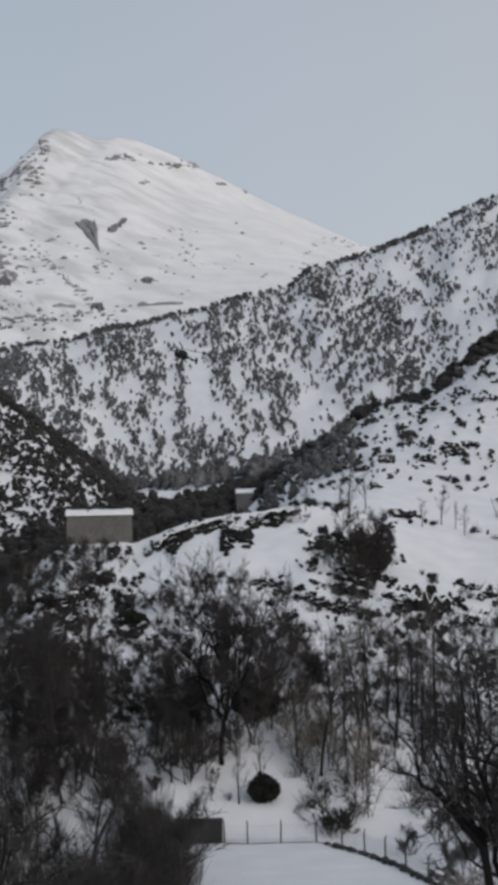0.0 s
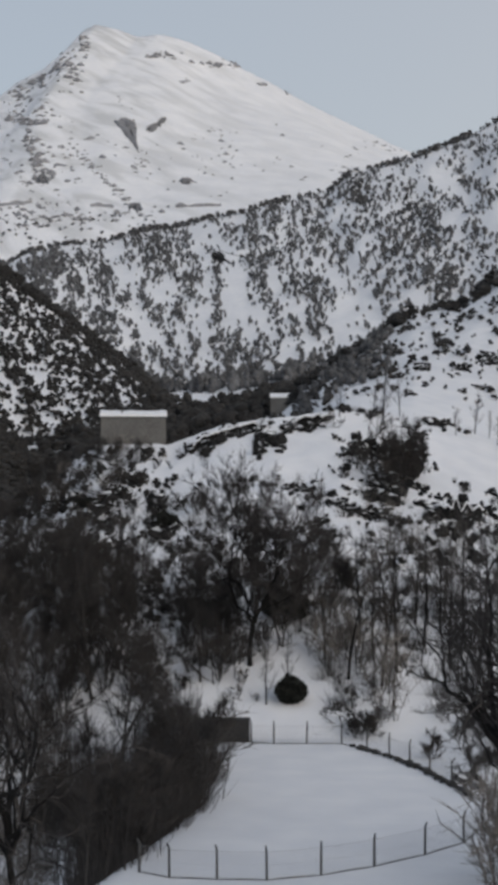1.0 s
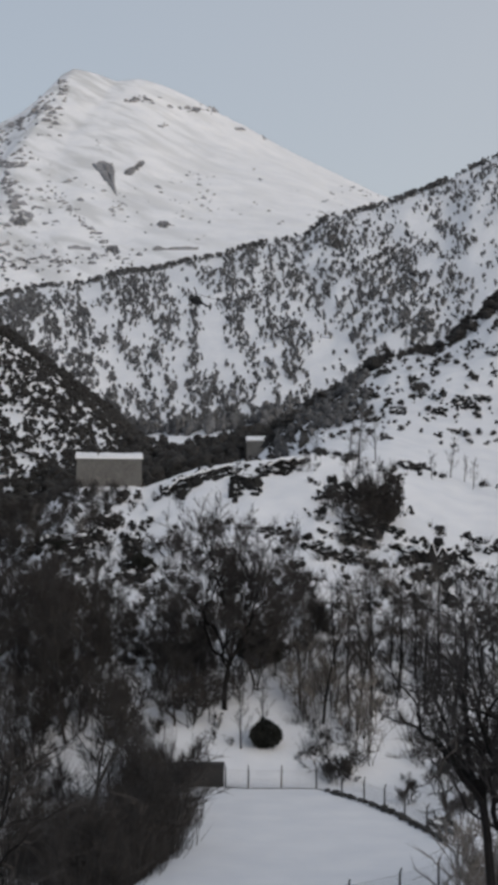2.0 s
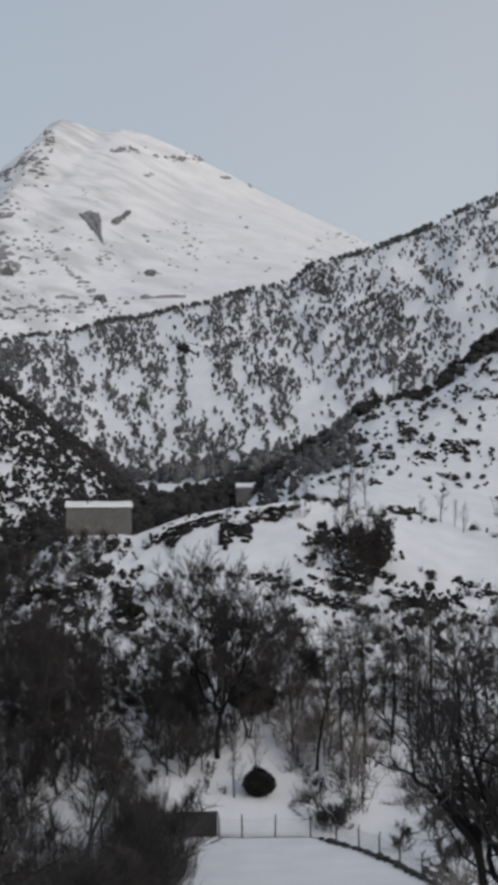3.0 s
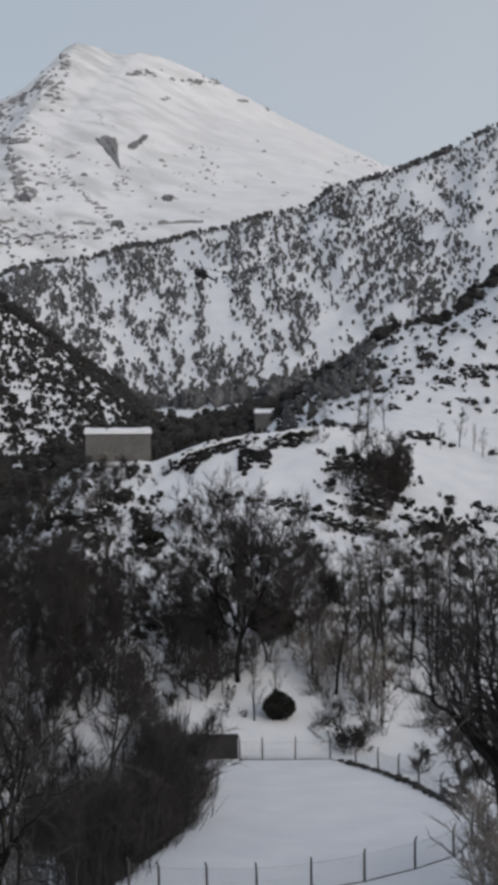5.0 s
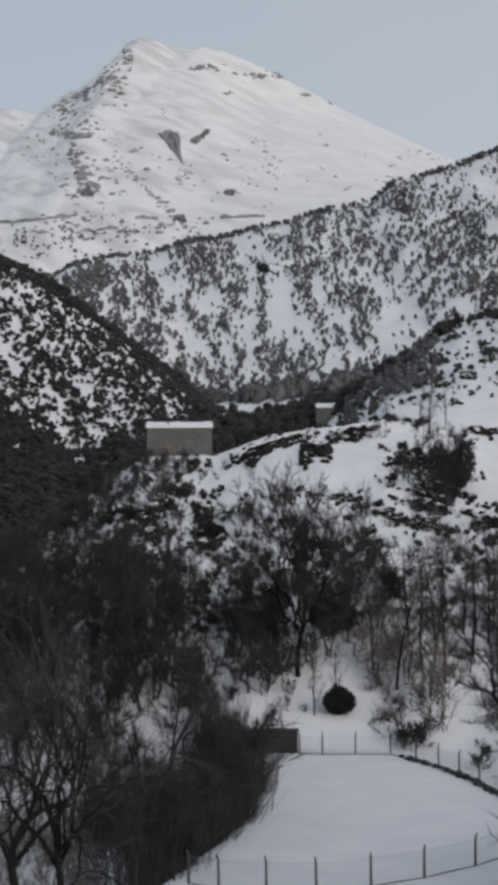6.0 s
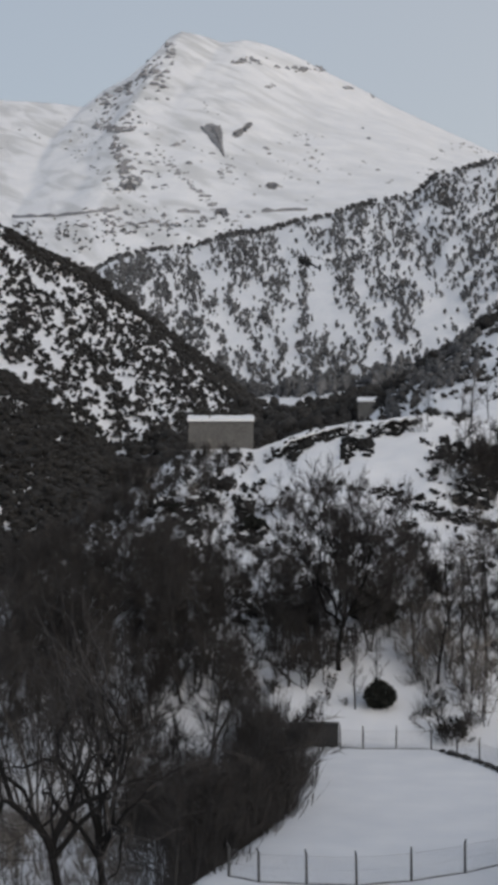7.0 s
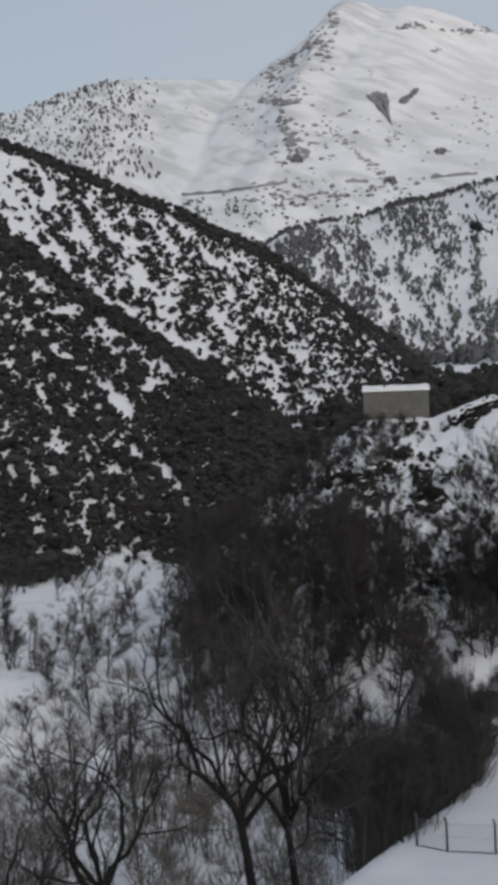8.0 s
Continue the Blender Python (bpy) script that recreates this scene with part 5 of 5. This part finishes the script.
# ---- buildings ----
def hut(az, r, base, width, depth, tall, rise, label, door=True):
    """A plain single-pitch hut; its roof rises away from the valley."""
    ob = new("stone_hut")
    ob.matrix_basis = Matrix.Translation((r * math.sin(radians(az)), r * math.cos(radians(az)), base)) @ Matrix.Rotation(radians(-az), 4, "Z")
    w, t = width / 2, 0.4
    part("front_wall", boxed(-w, w, 0, t, -2.5, tall, bevel=0.04), RENDERED_WALL, ob)
    part("back_wall", boxed(-w, w, depth - t, depth, -2.5, tall + rise - 0.05), RENDERED_WALL, ob)
    for s in (-1, 1):
        bm = bmesh.new()
        x0, x1 = (s * w, s * (w - t)) if s > 0 else (s * w, s * (w - t))
        vs = [bm.verts.new((x, y, z)) for x in (x0, x1) for y, z in ((t, -2.5), (depth - t, -2.5), (depth - t, tall + rise * (1 - t / depth)), (t, tall + rise * t / depth))]
        for q in ((0, 1, 2, 3), (7, 6, 5, 4), (0, 4, 5, 1), (1, 5, 6, 2), (2, 6, 7, 3), (3, 7, 4, 0)):
            bm.faces.new([vs[i] for i in q])
        bmesh.ops.recalc_face_normals(bm, faces=bm.faces)
        part("side_wall", bm, RENDERED_WALL, ob)

    def slab(name, over, z0, thick_, mat, wobble=0.0):
        bm = bmesh.new()
        n = 24
        grid = {}
        for i in range(n + 1):
            for j in range(7):
                x = -w - over + (width + 2 * over) * i / n
                y = -over + (depth + 2 * over) * j / 6
                z = tall + z0 + rise * y / depth
                up = thick_ * (1 + wobble * noise.noise(Vector((x * 0.9, y * 0.9, az))))
                grid[i, j, 0], grid[i, j, 1] = bm.verts.new((x, y, z)), bm.verts.new((x, y, z + up))
        for i in range(n):
            for j in range(6):
                bm.faces.new([grid[i, j, 1], grid[i + 1, j, 1], grid[i + 1, j + 1, 1], grid[i, j + 1, 1]])
                bm.faces.new([grid[i, j, 0], grid[i, j + 1, 0], grid[i + 1, j + 1, 0], grid[i + 1, j, 0]])
        for i in range(n):
            bm.faces.new([grid[i, 0, 0], grid[i + 1, 0, 0], grid[i + 1, 0, 1], grid[i, 0, 1]])
            bm.faces.new([grid[i, 6, 0], grid[i, 6, 1], grid[i + 1, 6, 1], grid[i + 1, 6, 0]])
        for j in range(6):
            bm.faces.new([grid[0, j, 0], grid[0, j, 1], grid[0, j + 1, 1], grid[0, j + 1, 0]])
            bm.faces.new([grid[n, j, 0], grid[n, j + 1, 0], grid[n, j + 1, 1], grid[n, j, 1]])
        return part(name, bm, mat, ob)

    slab("roof", 0.22, 0.0, 0.12, SHEET_METAL)
    slab("roof_snow", 0.18, 0.125, 0.45, SNOW_CAP, 0.25)
    if door:
        part("door", boxed(-w + 2.2, -w + 3.2, -0.05, 0.02, -1.0, 1.3, bevel=0.02), DARK_BOARD, ob, "weathered dark door")
        part("flue", boxed(-w + 3.1, -w + 3.35, 1.2, 1.45, tall, tall + 1.1, bevel=0.03), SHEET_METAL, ob, "thin metal flue")
    return tagged(ob, label, "hut")


hut(-4.21, 240, 30.3, 9.9, 6.0, 4.35, 0.8, "grey rendered hut with a snow-covered roof on a bench")
hut(1.33, 455, 50.0, 8.6, 6.0, 2.6, 1.3, "small far grey hut with a snowy roof", door=False)
post_ = new("hut_post")
post_.location = spot(-2.82, 240)
part("pole", boxed(-0.12, 0.12, -0.12, 0.12, -0.5, 2.0, bevel=0.03), DARK_BOARD, post_)
tagged(post_, "short dark post beside the hut", "post")

shed = new("team_shelter")
shed.location = (-1.9, 141.4, 0.0)
part("front_panel", boxed(-1.9, 1.9, -0.65, -0.55, 0.02, 1.95, bevel=0.02), DARK_BOARD, shed)
part("back_panel", boxed(-1.9, 1.9, 0.85, 0.95, 0.02, 1.85, bevel=0.02), DARK_BOARD, shed)
for s in (-1, 1):
    part("side_panel", boxed(s * 1.9 - 0.05, s * 1.9 + 0.05, -0.55, 0.85, 0.02, 1.9, bevel=0.02), DARK_BOARD, shed)
part("roof", boxed(-2.0, 2.0, -0.75, 1.05, 1.95, 2.03, bevel=0.02), DARK_BOARD, shed)
tagged(shed, "low dark boarded shelter at the edge of the pitch", "shelter")

# ---- fence round the pitch ----
FENCE = ((-6.3, 91.1), (-4.5, 89.7), (-1.8, 89.3), (1.0, 89.1), (4.1, 90.3), (7.3, 92.5), (10.6, 95.6), (13.4, 99.0), (15.2, 103.5), (16.0, 108.5), (16.0, 114.0), (15.3, 119.6),
         (14.2, 124.5), (13.1, 129.0), (11.8, 133.0), (10.2, 136.6), (8.2, 140.0), (5.1, 140.1), (2.2, 140.0), (0.2, 140.7))
fence = tagged(new("pitch_fence"), "wire mesh fence on grey bent posts round a snowy pitch", "fence")


def post_mesh():
    s = Sticks()
    s.rod([np.array([0, 0, -0.4]), np.array([0, 0, 0.9]), np.array([0, 0, 1.62]), np.array([0, -0.06, 1.74]), np.array([0, -0.28, 1.98])], [0.085, 0.075, 0.07, 0.06, 0.05], 6)
    me = bpy.data.meshes.new("post")
    me.from_pydata([tuple(v) for v in s.verts], [], s.faces)
    me.materials.append(CONCRETE)
    return me


POST = post_mesh()
mid_pitch = Vector((5.0, 115.0, 0))
for x, y in FENCE:
    ob = new("post", POST)
    ob.parent = fence
    ob.location = (x, y, 0)
    d = mid_pitch - Vector((x, y, 0))
    ob.rotation_euler = (random.uniform(-0.03, 0.03), random.uniform(-0.03, 0.03), math.atan2(d.y, d.x) - math.pi / 2)
for (x0, y0), (x1, y1) in zip(FENCE, FENCE[1:]):
    s = Sticks()
    a, b = np.array([x0, y0, 0.0]), np.array([x1, y1, 0.0])
    length = np.linalg.norm(b - a)
    for z, rr in ((0.12, 0.008), (0.85, 0.006), (1.58, 0.010)):
        s.rod([a + (0, 0, z), (a + b) / 2 + (0, 0, z - 0.04), b + (0, 0, z)], [rr] * 3, 3)
    n = int(length / 0.16)
    for k in range(-9, n):
        for sgn in (1, -1):
            # diagonals of the mesh, cut at the bay's ends
            p0, p1 = k * 0.16, k * 0.16 + 1.45
            f0, f1 = max(p0, 0), min(p1, length)
            if f1 - f0 < 0.1:
                continue
            z0, z1 = 0.12 + (f0 - p0), 0.12 + (f1 - p0)
            if sgn < 0:
                z0, z1 = 1.7 - z0, 1.7 - z1
            s.rod([a + (b - a) * f0 / length + (0, 0, z0), a + (b - a) * f1 / length + (0, 0, z1)], [0.0028, 0.0028], 3)
    mesh_object("wire_mesh", s.verts, s.faces, WIRE, fence)
    s = Sticks()
    s.rod([a + (0, 0, 0.0), (a + b) / 2 + (0, 0, 0.03), b + (0, 0, 0.0)], [0.05, 0.045, 0.05], 4)
    mesh_object("bottom_rail", s.verts, s.faces, CONCRETE, fence)

# low dry wall along the pitch's far side
wall = tagged(new("dry_stone_wall"), "low dark stone wall edging the snowy pitch", "wall")
rng = np.random.default_rng(3)
STONES = []
for k in range(5):
    bm = rock_mesh(300 + k, 1.0, 0.7, 0.55)
    bmesh.ops.dissolve_limit(bm, angle_limit=0.35, verts=bm.verts, edges=bm.edges)
    me = bpy.data.meshes.new("stone")
    bm.to_mesh(me)
    bm.free()
    me.materials.append(STONEWORK)
    STONES.append(me)
line = ((9.0, 138.2), (11.6, 132.6), (13.0, 128.5), (14.2, 124.0), (15.1, 119.4), (15.9, 114.5))
for (x0, y0), (x1, y1) in zip(line, line[1:]):
    n = int(math.hypot(x1 - x0, y1 - y0) / 0.55)
    for k in range(n):
        f = (k + rng.uniform(0, 0.6)) / n
        ob = new("stone", STONES[int(rng.integers(0, 5))])
        ob.parent = wall
        ob.location = (x0 + (x1 - x0) * f + rng.normal() * 0.1, y0 + (y1 - y0) * f, 0.08 + rng.uniform(0, 0.16))
        ob.rotation_euler = (rng.uniform(-0.2, 0.2), rng.uniform(-0.2, 0.2), rng.uniform(0, 6.28))
        ob.scale = (rng.uniform(0.5, 0.9),) * 3


# ---- masts on the crests ----
def mast(az, r, tall, label):
    ob = new("mast")
    ob.location = spot(az, r)
    s = Sticks()
    for x, y in ((-0.45, -0.45), (0.45, -0.45), (0.45, 0.45), (-0.45, 0.45)):
        s.rod([np.array([x, y, -0.5]), np.array([x * 0.3, y * 0.3, tall])], [0.07, 0.05], 4)
    mesh_object("legs", s.verts, s.faces, SHEET_METAL, ob)
    s = Sticks()
    for k in range(int(tall)):
        q = 0.45 * (1 - 0.7 * k / tall)
        q2 = 0.45 * (1 - 0.7 * (k + 1) / tall)
        s.rod([np.array([-q, -q, k]), np.array([q2, -q2, k + 1.0])], [0.03, 0.03], 3)
        s.rod([np.array([q, q, k]), np.array([-q2, q2, k + 1.0])], [0.03, 0.03], 3)
    mesh_object("lattice", s.verts, s.faces, SHEET_METAL, ob)
    part("cross_arm", boxed(-1.6, 1.6, -0.08, 0.08, tall - 0.8, tall - 0.6), SHEET_METAL, ob)
    return tagged(ob, label, "mast", "line masts")


mast(-11.25, 805, 12.0, "thin lattice mast on a wooded crest")
mast(-3.43, 1500, 11.0, "thin lattice mast on a far crest")
mast(6.6, 425, 7.0, "thin lattice mast on a snowy slope")


# ---- helicopter ----
def helicopter(az, slope, r, heading):
    ob = new("helicopter")
    a = radians(az)
    ob.matrix_basis = Matrix.Translation((r * math.sin(a), r * math.cos(a), EYE + r * math.tan(radians(slope)))) @ Matrix.Rotation(radians(heading), 4, "Z") @ Matrix.Rotation(radians(13), 4, "X")
    bm = bmesh.new()
    prev = None
    for y, w, h, zc in ((3.3, 0.1, 0.1, -0.35), (3.0, 0.55, 0.5, -0.3), (2.3, 0.85, 0.85, -0.1), (1.2, 1.0, 1.1, 0.0), (0, 1.02, 1.15, 0.05), (-1.2, 0.95, 1.05, 0.15), (-2.2, 0.6, 0.65, 0.4), (-3.0, 0.3, 0.34, 0.55), (-5.0, 0.22, 0.24, 0.65), (-7.2, 0.14, 0.16, 0.75)):
        ring = [bm.verts.new((w * math.cos(q), y, zc + h * math.sin(q))) for q in (2 * math.pi * k / 16 for k in range(16))]
        if prev:
            for k in range(16):
                bm.faces.new([prev[k], prev[(k + 1) % 16], ring[(k + 1) % 16], ring[k]])
        else:
            bm.faces.new(ring)
        prev = ring
    bm.faces.new(prev)
    bmesh.ops.recalc_face_normals(bm, faces=bm.faces)
    part("fuselage", bm, HELI_PAINT, ob, smooth=True)
    bm = bmesh.new()
    bmesh.ops.create_uvsphere(bm, u_segments=16, v_segments=10, radius=1.0, matrix=Matrix.LocRotScale((0, 2.1, 0.15), None, (0.86, 1.15, 0.78)))
    part("windscreen", bm, GLASS_DARK, ob, smooth=True)
    part("engine_cowl", boxed(-0.5, 0.5, -1.9, 0.6, 1.0, 1.65, bevel=0.2), HELI_PAINT, ob)
    part("rotor_mast", boxed(-0.12, 0.12, -0.12, 0.12, 1.6, 2.15), SHEET_METAL, ob)
    for k in range(3):
        bm = boxed(-0.17, 0.17, 0.3, 5.3, 2.08, 2.12)
        bm.transform(Matrix.Rotation(radians(25 + 120 * k), 4, "Z"))
        part("rotor_blade", bm, HELI_PAINT, ob)
    part("tail_fin", boxed(-0.06, 0.06, -7.4, -6.5, 0.1, 1.9, bevel=0.03), HELI_PAINT, ob)
    part("tailplane", boxed(-1.1, 1.1, -6.1, -5.6, 0.65, 0.72, bevel=0.02), HELI_PAINT, ob)
    part("tail_rotor", boxed(0.12, 0.16, -7.1, -6.9, -0.1, 1.7), HELI_PAINT, ob)
    for s_ in (-1, 1):
        s = Sticks()
        s.rod([np.array([s_ * 1.1, -1.6, -1.75]), np.array([s_ * 1.1, 1.6, -1.75]), np.array([s_ * 1.1, 2.2, -1.55])], [0.06] * 3, 6)
        for y in (-0.9, 1.1):
            s.rod([np.array([s_ * 0.6, y, -0.8]), np.array([s_ * 1.1, y, -1.75])], [0.05, 0.05], 5)
        mesh_object("skid", s.verts, s.faces, SHEET_METAL, ob)
    return tagged(ob, "dark helicopter hovering in front of the wooded ridge", "helicopter")


helicopter(-1.1, 9.05, 430, 146)
